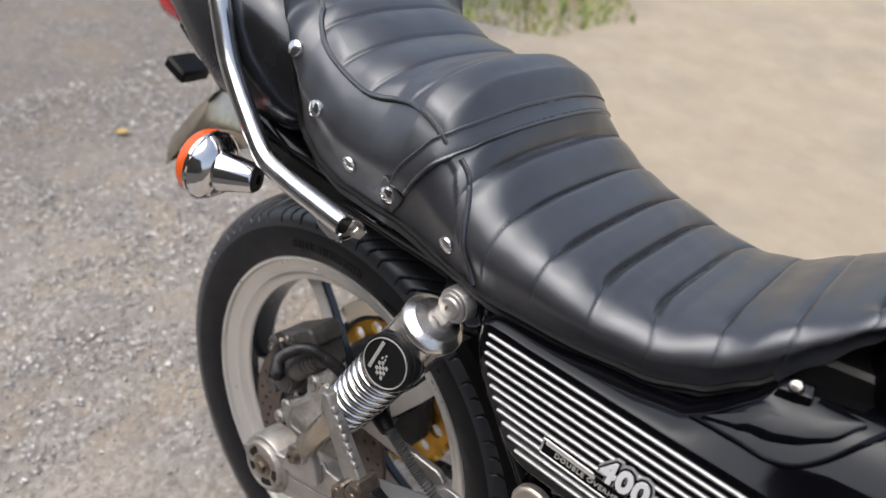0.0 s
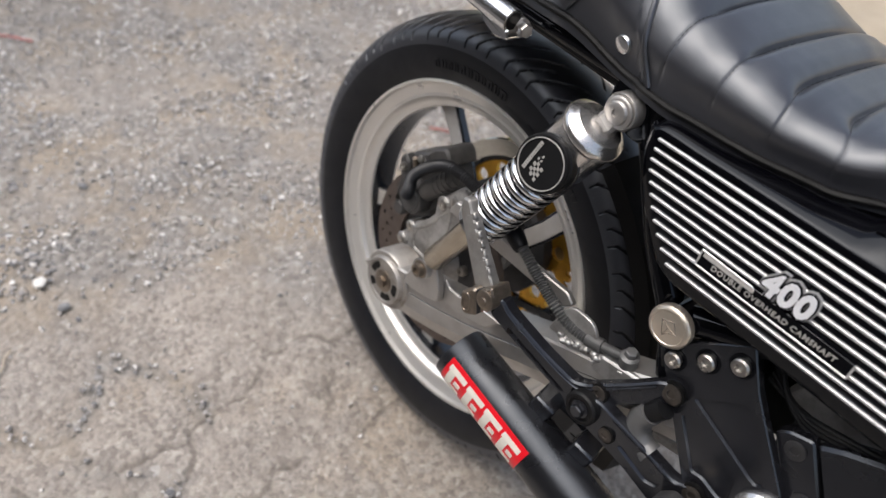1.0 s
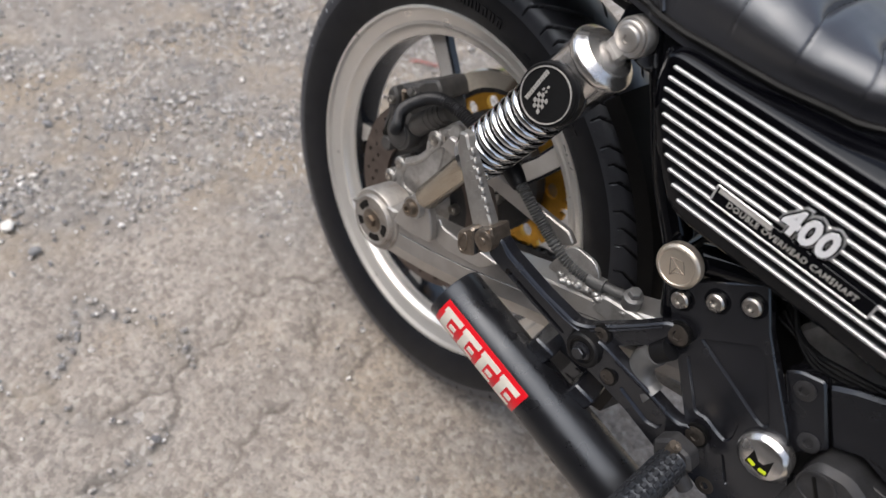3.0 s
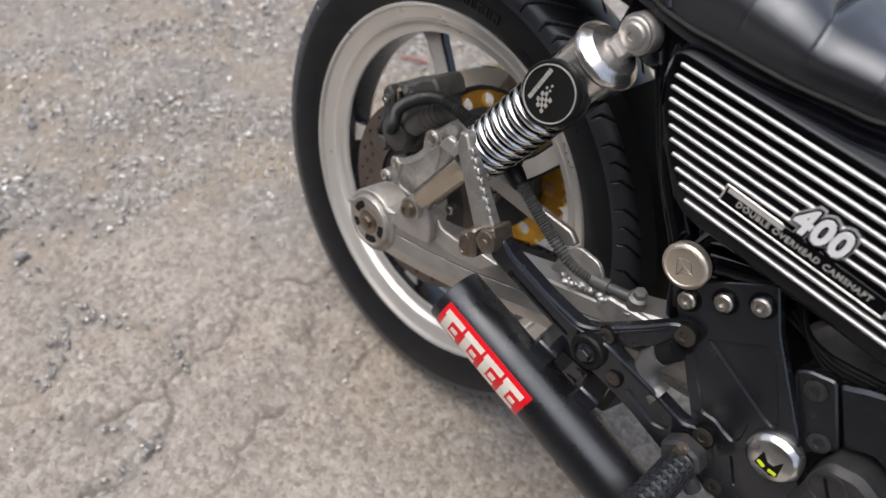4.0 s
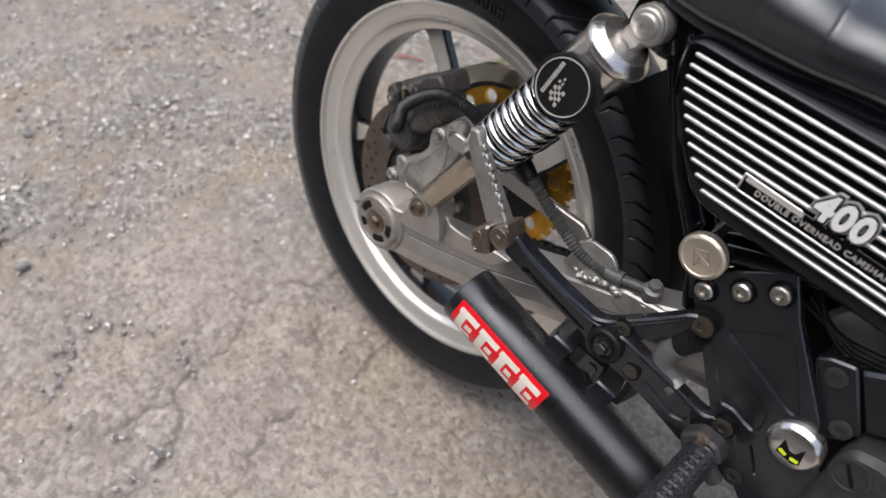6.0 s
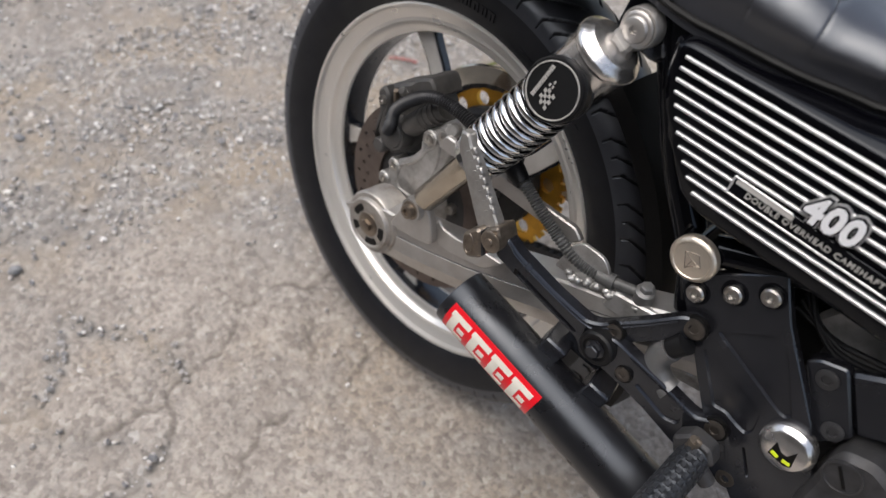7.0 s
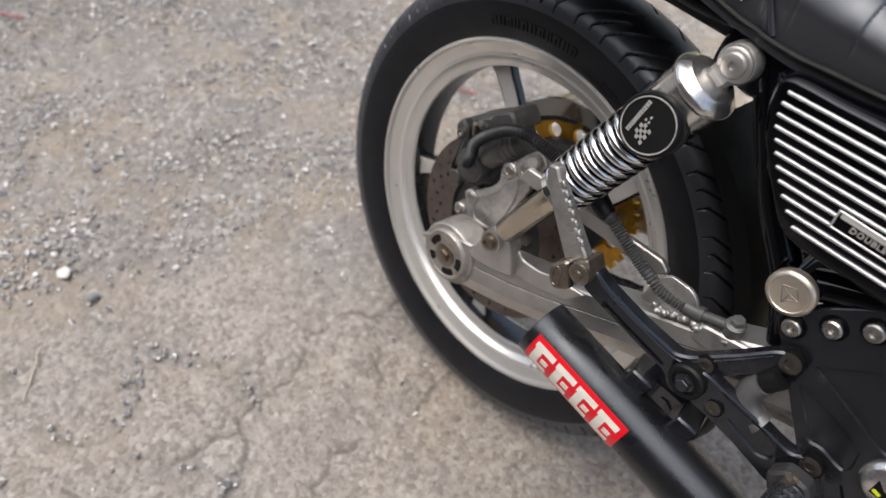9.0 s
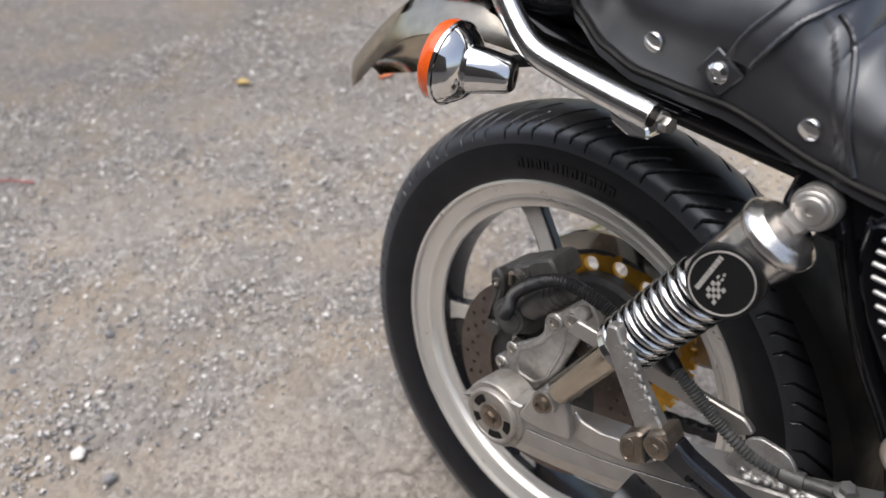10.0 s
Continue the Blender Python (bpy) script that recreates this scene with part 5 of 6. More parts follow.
for x, z in ((0.4935, 0.5107), (0.5225, 0.4712)):
    part("bracket_bolt", Geo().bolt((x, -0.1275, z), RIGHT, 0.0095, 0.003), DARK_CAST, ebp)
g = Geo().slab(rounded([(0.503, 0.526), (0.5206, 0.5385), (0.60, 0.58), (0.60, 0.48), (0.5569, 0.491), (0.5369, 0.478)], 0.004), -0.125, -0.10, 0.003)
part("engine_panel", g, SATIN_BLACK, bike, "black engine side panel")
ec = Geo().slab(rounded([(0.5335, 0.456), (0.5370, 0.474), (0.5611, 0.482), (0.62, 0.46), (0.66, 0.36), (0.60, 0.30), (0.54, 0.33), (0.535, 0.40)], 0.008), -0.146, -0.06, 0.006)
ec.lathe([(0.146, 0.0), (0.146, 0.0165), (0.1485, 0.0165), (0.149, 0.0145), (0.1475, 0.0140), (0.1475, 0.0)], (0.5489, 0, 0.4545), RIGHT, 32)
ecp = part("engine_cover", ec, DARK_CAST, bike, "dark grey cast engine cover with a slotted plug")
# black bar stands in for the dark of the plug's cut slot
part("plug_shade_bar", Geo().box((0.022, 0.001, 0.003), Matrix.Translation((0.5489, -0.1482, 0.4545)) @ pose(0, 0, 0, 0, 50, 0), 0.0003), PLASTIC_BLACK, ecp)
blk = Geo().slab(rounded([(0.470, 0.525), (0.50, 0.56), (0.80, 0.60), (0.80, 0.22), (0.56, 0.20), (0.52, 0.32), (0.51, 0.40), (0.475, 0.45)], 0.012), -0.1, 0.1, 0.01)
eng = part("engine_block", blk, DARK_CAST, bike, "dark engine block with fins")
for i in range(7):
    part("fin", Geo().box((0.24, 0.25, 0.004), Matrix.Translation((0.68, 0, 0.43 + 0.022 * i)), 0.001), DARK_CAST, eng)

# rider's footpeg
fp = Geo()
FO, FA = Vector((0.454, -0.158, 0.385)), Vector((0.0, -0.98, -0.13)).normalized()
rub = []
for i in range(41):
    s = 0.014 + 0.088 * i / 40
    rub.append((s, 0.0135 + (0.0012 if (i // 2) % 2 else 0.0)))
fp.lathe([(0.012, 0.0), (0.012, 0.0145), *rub, (0.106, 0.011), (0.108, 0.0)], FO, FA, 28)
fpo = part("rider_footpeg", fp, GRIP, bike, "black ribbed rubber footpeg")
u3, v3, w3 = basis(FA)
for k in range(14):
    a = 2 * math.pi * k / 14
    for j in range(10):
        c = FO + FA * (0.018 + 0.0088 * j) + 0.0150 * (math.cos(a) * u3 + math.sin(a) * v3)
        rot = Matrix((math.cos(a) * u3 + math.sin(a) * v3, -math.sin(a) * u3 + math.cos(a) * v3, w3)).transposed().to_4x4()
        part("rubber_block", Geo().box((0.0018, 0.0048, 0.0066), Matrix.Translation(c) @ rot, 0.0005), GRIP, fpo)
fb = Geo().slab(rounded([(0.428, 0.386), (0.44, 0.402), (0.462, 0.402), (0.472, 0.388), (0.462, 0.37), (0.438, 0.368)], 0.004), -0.17, -0.15, 0.003)
fb.tube([(0.462, -0.175, 0.383), (0.476, -0.172, 0.372)], 0.008, 12)
part("footpeg_clevis", fb, DARK_CAST, fpo)
part("footpeg_pin", Geo().tube([(0.447, -0.17, 0.388), (0.449, -0.175, 0.408)], 0.0018, 8).lathe([(0.0, 0.0), (0.0, 0.006), (0.012, 0.006), (0.012, 0.0)], (0.447, -0.17, 0.402), (0, 0, -1), 12), BROWN_STEEL, fpo)

# metal elbow of the rear brake line behind the stay
el = Geo().tube(spline([(0.381, -0.146, 0.45), (0.376, -0.146, 0.436), (0.378, -0.146, 0.421), (0.389, -0.146, 0.41), (0.401, -0.146, 0.407)], 6), 0.0128, 18)
part("elbow_pipe", el, PIPE_GREY, bike, "dull grey elbow pipe")
part("pipe_collar", Geo().tube([(0.381, -0.146, 0.451), (0.39, -0.146, 0.466)], 0.0112, 16), SOFT_RUBBER, bike)
part("inner_link", Geo().box((0.10, 0.01, 0.012), Matrix.Translation((0.43, -0.1, 0.40)) @ pose(0, 0, 0, 0, -14, 0), 0.002), CAST, bike)

# frame tubes with the champagne end cap
def rod(name, points, r, label=""):
    return part(name, Geo().tube(spline(points, 6), r, 18), GLOSS_BLACK, bike, label)


frm = rod("down_tube", [(0.235, -0.125, 0.71), (0.262, -0.124, 0.66), (0.30, -0.123, 0.595), (0.345, -0.122, 0.535), (0.37, -0.12, 0.48)], 0.0145, "gloss black frame tube")
rod("down_tube", [(0.235, 0.125, 0.71), (0.30, 0.123, 0.595), (0.345, 0.122, 0.535)], 0.0145)
rod("seat_rail", [(-0.12, -0.112, 0.745), (0.0, -0.12, 0.718), (0.1, -0.124, 0.716), (0.235, -0.125, 0.714), (0.34, -0.115, 0.705), (0.5, -0.11, 0.70), (0.62, -0.10, 0.72)], 0.0135, "gloss black seat rail")
rod("lower_rail", [(0.352, -0.128, 0.545), (0.40, -0.124, 0.566), (0.46, -0.12, 0.585), (0.6, -0.11, 0.60)], 0.0145)
rod("cross_tube", [(0.356, -0.14, 0.545), (0.356, 0.0, 0.545), (0.356, 0.14, 0.545)], 0.019)
part("shock_mount", Geo().slab(rounded([(0.20, 0.675), (0.205, 0.722), (0.235, 0.732), (0.262, 0.722), (0.268, 0.68), (0.245, 0.665)], 0.01), -0.138, -0.116, 0.003), GLOSS_BLACK, bike, "black shock mounting plate")
ecap = Geo().lathe([(0.143, 0.0), (0.143, 0.0212), (0.1490, 0.0216), (0.1505, 0.0208), (0.1528, 0.0178), (0.1530, 0.0168), (0.1522, 0.0160), (0.1526, 0.0150), (0.1526, 0.0)], (0.3558, 0, 0.5440), RIGHT, 48)
part("end_cap", ecap, CHAMPAGNE, frm, "champagne anodised round frame cap")
mk = Geo()
mark = [(0.3475, 0.5490), (0.3590, 0.5530), (0.3655, 0.5430), (0.3575, 0.5395), (0.3540, 0.5340)]
for a, b in [*zip(mark, mark[1:] + mark[:1]), (mark[0], (0.3562, 0.5450)), (mark[2], (0.3562, 0.5450)), (mark[4], (0.3562, 0.5450))]:
    mk.tube([(a[0], -0.1526, a[1]), (b[0], -0.1526, b[1])], 0.0004, 6)
part("cap_mark", mk, BROWN_STEEL, frm, "engraved plain shape")

# inner mudguard, black filler block and wiring
def guard_shell(first, last):
    """A curved shell over the tyre between two angles round the axle."""
    rings = []
    for a in range(first, last + 1, 3):
        r = 0.352
        rings.append([polar(r + k, a, y) for y, k in ((-0.085, -0.012), (-0.08, -0.002), (-0.05, 0.004), (0.05, 0.004), (0.08, -0.002), (0.085, -0.012))] +
                     [polar(r + k + 0.003, a, y) for y, k in ((0.085, -0.012), (0.08, 0.0), (0.05, 0.006), (-0.05, 0.006), (-0.08, 0.0), (-0.085, -0.012))])
    return Geo().rings(rings)


part("inner_mudguard", guard_shell(-8, 55), PLASTIC_BLACK, bike, "black plastic inner mudguard")
# black block added to keep the gaps under the seat dark
bb = Geo().slab(rounded([(0.37, 0.70), (0.42, 0.745), (0.50, 0.785), (0.62, 0.80), (0.62, 0.50), (0.46, 0.48), (0.40, 0.50)], 0.01), -0.095, 0.095, 0.004)
part("dark_filler", bb, PLASTIC_BLACK, bike, "black filler block added to keep the gaps behind the side cover dark")
wi = Geo()
for k in range(4):
    wi.tube(spline([(0.44, -0.105, 0.56 - 0.008 * k), (0.465 + 0.004 * k, -0.112, 0.535), (0.50, -0.114 - 0.002 * k, 0.525 + 0.006 * k), (0.56, -0.11, 0.55)], 6), 0.0028, 8)
part("wiring", wi, SOFT_RUBBER, bike)
part("carburettor_body", Geo().slab(rounded([(0.455, 0.535), (0.475, 0.575), (0.55, 0.59), (0.56, 0.545), (0.50, 0.52)], 0.008), -0.104, -0.06, 0.004), CAST, bike, "grey cast body behind the cover")

# side cover with its bright stripes and emblem
CB = [(0.262, 0.697), (0.266, 0.680), (0.276, 0.655), (0.296, 0.625), (0.322, 0.597), (0.34, 0.589), (0.66, 0.585)]
CT = [(0.262, 0.707), (0.27, 0.712), (0.28, 0.7135), (0.311, 0.7125), (0.393, 0.714), (0.44, 0.719), (0.456, 0.730), (0.47, 0.744), (0.486, 0.760), (0.52, 0.766), (0.56, 0.774), (0.66, 0.775)]
rings = []
for x in [0.262, 0.2625, 0.264, 0.267, 0.271, 0.276, 0.283, 0.29, 0.30, 0.31, 0.322, 0.334, 0.345, 0.36, 0.40, 0.44, 0.45, 0.456, 0.463, 0.47, 0.478, 0.486, 0.495, 0.505, 0.52, 0.54, 0.60, 0.66]:
    b, t = table(x, CB), table(x, CT)
    e = 0.007 * (1 - smooth(0.262, 0.270, x)) ** 2
    k = min(1.0, (t - b) / 0.05)
    deep = -0.118 + 0.04 * smooth(0.44, 0.50, x)
    zc = min(0.7025, max(b + 0.62 * (t - b), t - 0.0105))
    yi = -0.128 + 0.016 * smooth(0.44, 0.50, x)
    slope = [(-0.1612 + e + (yi + 0.1612 - e) * q, zc + 0.003 * k + (t - zc - 0.003 * k) * (0.3 * q + 0.7 * math.sin(math.pi * q / 2))) for q in (0, 0.25, 0.5, 0.75, 0.93)]
    rings.append([Vector((x, y, z)) for y, z in [(-0.118, b), (-0.157 + e, b), (-0.162 + e, b + 0.002 * k), (-0.1635 + e, b + 0.006 * k), (-0.1635 + e, (b + zc) / 2), (-0.1635 + e, zc - 0.002 * k), (-0.1629 + e, zc + 0.0008 * k)]
                  + slope + [(yi, t), (deep, t), (deep, b)]])
cover = part("side_cover", Geo().rings(rings), GLOSS_BLACK, bike, "gloss black side cover with bright horizontal stripes", 50)


def cover_top(x, y, lift=0.0):
    """A point on the sloping top of the side cover."""
    b, t = table(x, CB), table(x, CT)
    zc = min(0.7025, max(b + 0.62 * (t - b), t - 0.0105)) + 0.003
    q = min(1, max(0, (y + 0.1612) / (-0.128 + 0.016 * smooth(0.44, 0.50, x) + 0.1612)))
    return Vector((x, y, zc + (t - zc) * (0.3 * q + 0.7 * math.sin(math.pi * q / 2)) + lift))


SHELF = [(0.4506, -0.143), (0.4834, -0.1277), (0.4855, -0.1172), (0.5113, -0.1139), (0.5454, -0.1186), (0.5327, -0.1319), (0.5151, -0.1394), (0.498, -0.1432), (0.478, -0.1444)]
loop = rounded(SHELF, 0.004, 4)
mid = Vector((sum(q[0] for q in loop) / len(loop), sum(q[1] for q in loop) / len(loop)))
rings = [[cover_top(*mid.lerp(Vector(q), k), h) for q in loop] for k, h in ((1.04, -0.003), (1.0, 0.0022), (0.94, 0.003), (0.6, 0.0032), (0.25, 0.0032))]
part("cover_shelf", Geo().rings(rings), GLOSS_BLACK, cover, "raised flat shelf of the cover", 40)
lip = spline([cover_top(x, y, 0.0004) for x, y in ((0.446, -0.1435), (0.4809, -0.1495), (0.5016, -0.1500), (0.5193, -0.1475), (0.5342, -0.1400), (0.5479, -0.1278), (0.556, -0.119))], 5)
part("cover_lip", Geo().tube(lip, 0.0022, 8), GLOSS_BLACK, cover)
pad = rounded([(0.4865, -0.1245), (0.4885, -0.1145), (0.507, -0.1135), (0.5095, -0.1225)], 0.0015, 3)
mid = Vector((0.498, -0.119))
rings = [[cover_top(*mid.lerp(Vector(q), k), h) for q in pad] for k, h in ((1.08, 0.001), (1.0, 0.0085), (0.88, 0.0095), (0.4, 0.0096))]
part("cover_tab", Geo().rings(rings), GLOSS_BLACK, cover)
part("tab_bolt", Geo().lathe([(-0.003, 0.0052), (0.0015, 0.0052), (0.0035, 0.004), (0.004, 0.0)], (0.4965, -0.1225, 0.7705), (0, -1, 0.6), 20), STEEL, cover)
for i, x0 in enumerate((0.276, 0.276, 0.277, 0.280, 0.285, 0.290, 0.296, 0.303, 0.311, 0.320, 0.330)):
    z = 0.6962 - 0.00915 * i
    part("stripe", Geo().slab(rounded([(x0, z - 0.0014), (0.652, z - 0.0014), (0.652, z + 0.0014), (x0, z + 0.0014)], 0.0011, 3), -0.1658, -0.162, 0.0007), STRIPE, cover)
nb = Geo().slab(rounded([(0.3535, 0.6235), (0.4905, 0.6215), (0.4905, 0.6345), (0.3535, 0.6385)], 0.0012), -0.1668, -0.163, 0.0004)
part("name_plate", nb, GLOSS_BLACK, cover, "black name plate with pale lettering")
bd = Geo()
for a, b in (((0.3535, 0.6235), (0.4905, 0.6215)), ((0.3535, 0.6385), (0.402, 0.637)), ((0.3535, 0.6235), (0.3535, 0.6385)), ((0.4905, 0.6215), (0.4905, 0.6345))):
    bd.tube([(a[0], -0.1668, a[1]), (b[0], -0.1668, b[1])], 0.0009, 6)
part("plate_border", bd, STRIPE, cover)
part("plate_fill", Geo().slab([(0.356, 0.6335), (0.404, 0.6323), (0.404, 0.6362), (0.356, 0.6374)], -0.1671, -0.166, 0.0002), SPOKE, cover, "grey brushed strip")
part("plate_lettering", lettering("DOUBLE OVERHEAD CAMSHAFT", 0.0066, pose(0.4225, -0.1672, 0.6290) @ pose(0, 0, 0, 90, 0.6, 0), 0.0003, 0, 0.0001, 1.12, 1.06), DIM_PRINT, cover, "pale raised words")
for ch, dx in (("4", -0.0136), ("0", 0.0003), ("0", 0.0142)):
    for nm, y, dep, off, mt in (("digit_border", -0.1672, 0.0012, 0.0036, STRIPE), ("digit_ground", -0.1690, 0.0010, 0.0026, GLOSS_BLACK), ("digit", -0.1706, 0.0007, 0.0012, WHITE)):
        part(nm, lettering(ch, 0.0285, pose(0.4265 + dx, y, 0.6502) @ pose(0, 0, 0, 90, 0, 0), dep, 0.06, off, 1.0, 0.9), mt, cover, "white italic digit" if nm == "digit" else "")

# seat
ZT = [(-0.16, 0.917), (-0.03, 0.892), (0.05, 0.868), (0.10, 0.864), (0.14, 0.879), (0.165, 0.873), (0.195, 0.841), (0.22, 0.820), (0.25, 0.802), (0.285, 0.789), (0.32, 0.780), (0.36, 0.770), (0.40, 0.770), (0.44, 0.786), (0.48, 0.815), (0.52, 0.842), (0.56, 0.872)]
ZB = [(-0.16, 0.89), (-0.056, 0.885), (-0.0464, 0.845), (-0.032, 0.79), (-0.0123, 0.7546), (0.024, 0.735), (0.06, 0.726), (0.14, 0.726), (0.22, 0.712), (0.27, 0.707), (0.34, 0.709), (0.40, 0.713), (0.44, 0.721), (0.47, 0.742), (0.50, 0.778), (0.52, 0.806), (0.56, 0.862)]
WD = [(-0.16, 0.11), (-0.05, 0.142), (0.05, 0.156), (0.14, 0.162), (0.24, 0.160), (0.32, 0.154), (0.40, 0.142), (0.46, 0.124), (0.50, 0.108), (0.56, 0.09)]
SEAMS = [(0.205, 0.2155, 0.006), (0.249, 0.2535, 0.0075), (0.2975, 0.2985, 0.0075), (0.348, 0.3385, 0.0075), (0.397, 0.380, 0.007), (0.441, 0.430, 0.006), (0.481, 0.472, 0.0055), (0.520, 0.512, 0.0085)]
BACK_SEAMS = [(-0.061, 0.003), (-0.022, 0.003), (0.022, 0.003), (0.068, 0.003), (0.116, 0.003)]
POWER = 0.74


def near(x):
    """How boxy the right side is: rounder behind, squarer under the rider."""
    return 0.60 - 0.11 * smooth(0.20, 0.29, x)


def seat_base(x, f):
    """A point of the seat's skin: x along, f from the right hem (0) over the top (0.5) to the left hem (1)."""
    c, s = math.cos(math.pi * f), math.sin(math.pi * f)
    w, zt, zb = table(x, WD), table(x, ZT), table(x, ZB)
    w -= (0.013 - 0.005 * smooth(0.19, 0.27, x) * (1 - smooth(0.45, 0.52, x))) * (1 - smooth(0.0, 0.085, min(f, 1 - f)))
    p = near(x) if f < 0.5 else POWER
    y = -w * math.copysign(abs(c) ** p, c)
    return Vector((x, y, zb + (zt - zb) * max(s, 0) ** p))


def seat_normal(x, f):
    e = 1e-3
    f0, f1 = max(0, f - e), min(1, f + e)
    n = (seat_base(x, f1) - seat_base(x, f0)).cross(seat_base(x + e, f) - seat_base(x - e, f))
    n = -n if n.z < 0 and 0.1 < f < 0.9 else n
    if f <= 0.1:
        n = n if n.y < 0 else -n
    if f >= 0.9:
        n = n if n.y > 0 else -n
    return n.normalized()


PIPE = [(-0.07, 0.898), (-0.055, 0.894), (-0.033, 0.880), (-0.008, 0.858), (0.027, 0.842), (0.075, 0.833), (0.13, 0.843), (0.162, 0.835), (0.176, 0.825), (0.19, 0.816)]
FRONT = [(0.19, 0.816), (0.203, 0.806), (0.216, 0.784), (0.232, 0.742), (0.242, 0.7225)]


STRAP_REAR = [(0.02, 0.124), (0.05, 0.134), (0.084, 0.143), (0.152, 0.159), (0.232, 0.173), (0.316, 0.180), (0.40, 0.183), (0.50, 0.1835)]
STRAP_FRONT = [(0.02, 0.147), (0.05, 0.156), (0.104, 0.170), (0.20, 0.184), (0.284, 0.193), (0.364, 0.199), (0.448, 0.201), (0.50, 0.201)]


def gentle(t, rows):
    """Smooth curve through rows of (t, value), read at t."""
    return sum(table(t + d, rows) * w for d, w in ((-0.03, 1), (-0.015, 2), (0, 3), (0.015, 2), (0.03, 1))) / 9


def strap_edge(f, k):
    """Along-seat place of the strap at f, from its rear edge (k = -1) to its front edge (1)."""
    q = min(f, 1 - f)
    a, b = gentle(q, STRAP_REAR), gentle(q, STRAP_FRONT)
    return (a + b) / 2 + (b - a) / 2 * k


def pleat(x, f):
    top = smooth(0.10, 0.42, min(f, 1 - f))
    z = seat_base(x, f).z
    h = 0.0
    front = table(z, sorted((b, a) for a, b in FRONT)) - 0.01 if z < 0.816 and f < 0.5 else strap_edge(f, 0.3)
    if x > front:
        enter = smooth(front, front + 0.012, x)
        for a, b, depth in SEAMS:
            d = x - (a + (b - a) * top)
            q = min(f, 1 - f)
            fold = smooth(0.21, 0.38, q)
            wide = 0.012 if d < 0 else 0.0055
            h -= enter * smooth(0.0, 0.06, q) * (0.0008 * math.exp(-(d / 0.0012) ** 2) + depth * fold * (0.55 * math.exp(-(d / 0.0030) ** 2) + 0.72 * math.exp(-(d / wide) ** 2)))
    else:
        line = table(x, PIPE)
        inside = smooth(line - 0.004, line + 0.012, z)
        for a, depth in BACK_SEAMS:
            d = x - a - 0.02 * top + 0.004
            h -= inside * depth * (0.6 * math.exp(-(d / 0.0024) ** 2) + 0.6 * math.exp(-(d / 0.01) ** 2))
        h += 0.004 * inside - 0.002
    v = seat_base(x, f)
    h += 0.0007 * noise.noise(v * 18) + 0.00025 * noise.noise(v * 70)
    return h


def seat_point(x, f, lift=0.0):
    return seat_base(x, f) + seat_normal(x, f) * (pleat(x, f) + lift)


def seat_f(x, z):
    """The f on the right side at which the skin has height z."""
    zt, zb = table(x, ZT), table(x, ZB)
    s = min(1, max(0, (z - zb) / (zt - zb))) ** (1 / near(x))
    return math.asin(s) / math.pi


sg = Geo()
NX, NF = 620, 96
rows = []
for i in range(NX + 1):
    x = -0.072 + 0.622 * i / NX
    rows.append([seat_point(x, k / NF) for k in range(NF + 1)])
base_n = NF + 1
sg.v = [tuple(v) for r in rows for v in r]
sg.f = [(i * base_n + k, i * base_n + k + 1, (i + 1) * base_n + k + 1, (i + 1) * base_n + k) for i in range(NX) for k in range(NF)]
sg.f += [(i * base_n, (i + 1) * base_n, (i + 1) * base_n + NF, i * base_n + NF) for i in range(NX)]
sg.f += [tuple(range(base_n)), tuple(range(NX * base_n + NF, NX * base_n - 1, -1))]
sg.s = [0] * len(sg.f)
seat = part("seat", sg, LEATHER, bike, "black quilted leatherette seat with cross pleats", 50)


def on_seat(line, lift):
    pts = []
    for (x0, z0), (x1, z1) in zip(line, line[1:]):
        for k in range(8):
            t = k / 8
            x, z = x0 + (x1 - x0) * t, z0 + (z1 - z0) * t
            pts.append(seat_point(x, seat_f(x, z), lift))
    x, z = line[-1]
    return pts + [seat_point(x, seat_f(x, z), lift)]


fine = spline([(a, b, 0) for a, b in PIPE[:-1]], 4)
part("side_piping", Geo().tube(on_seat([(q.x, q.y) for q in fine], 0.0015), 0.0027, 8), LEATHER, seat, "raised black piping")
fine = spline([(a, b, 0) for a, b in FRONT], 4)
pts = on_seat([(q.x, q.y) for q in fine], 0.0012)
part("front_piping", Geo().tube(pts, 0.0024, 8), LEATHER, seat)
hem = []
for i in range(121):
    x = -0.046 + 0.526 * i / 120
    hem.append(seat_point(x, 0.004, 0.001))
part("seat_hem", Geo().tube(hem, 0.0035, 8), PLASTIC_BLACK, seat)


def strap_mesh():
    g = Geo()
    f0, n = 0.045, 160
    cols = [(-1.0, -0.004), (-1.0, 0.0), (-0.96, 0.0012), (-0.86, 0.0017), (-0.76, 0.0009), (-0.7, 0.0004), (-0.4, 0.0007), (0.3, 0.0012), (0.62, 0.0014), (0.7, 0.0012), (0.78, 0.0022), (0.9, 0.0026), (0.98, 0.0016), (1.0, 0.0), (1.0, -0.006)]
    for i in range(n + 1):
        f = f0 + (1 - 2 * f0) * i / n
        for k, h in cols:
            x = strap_edge(f, k)
            g.v.append(tuple(seat_base(x, f) + seat_normal(x, f) * (0.75 * h + 0.0016)))
    m = len(cols)
    g.f = [(i * m + k, i * m + k + 1, (i + 1) * m + k + 1, (i + 1) * m + k) for i in range(n) for k in range(m - 1)]
    g.f += [((i + 1) * m, (i + 1) * m + m - 1, i * m + m - 1, i * m) for i in range(n)]
    g.f += [tuple(range(m - 1, -1, -1)), tuple(range(n * m, n * m + m))]
    g.s = [0] * len(g.f)
    return g


part("strap", strap_mesh(), LEATHER, seat, "black leatherette strap across the seat", 50)


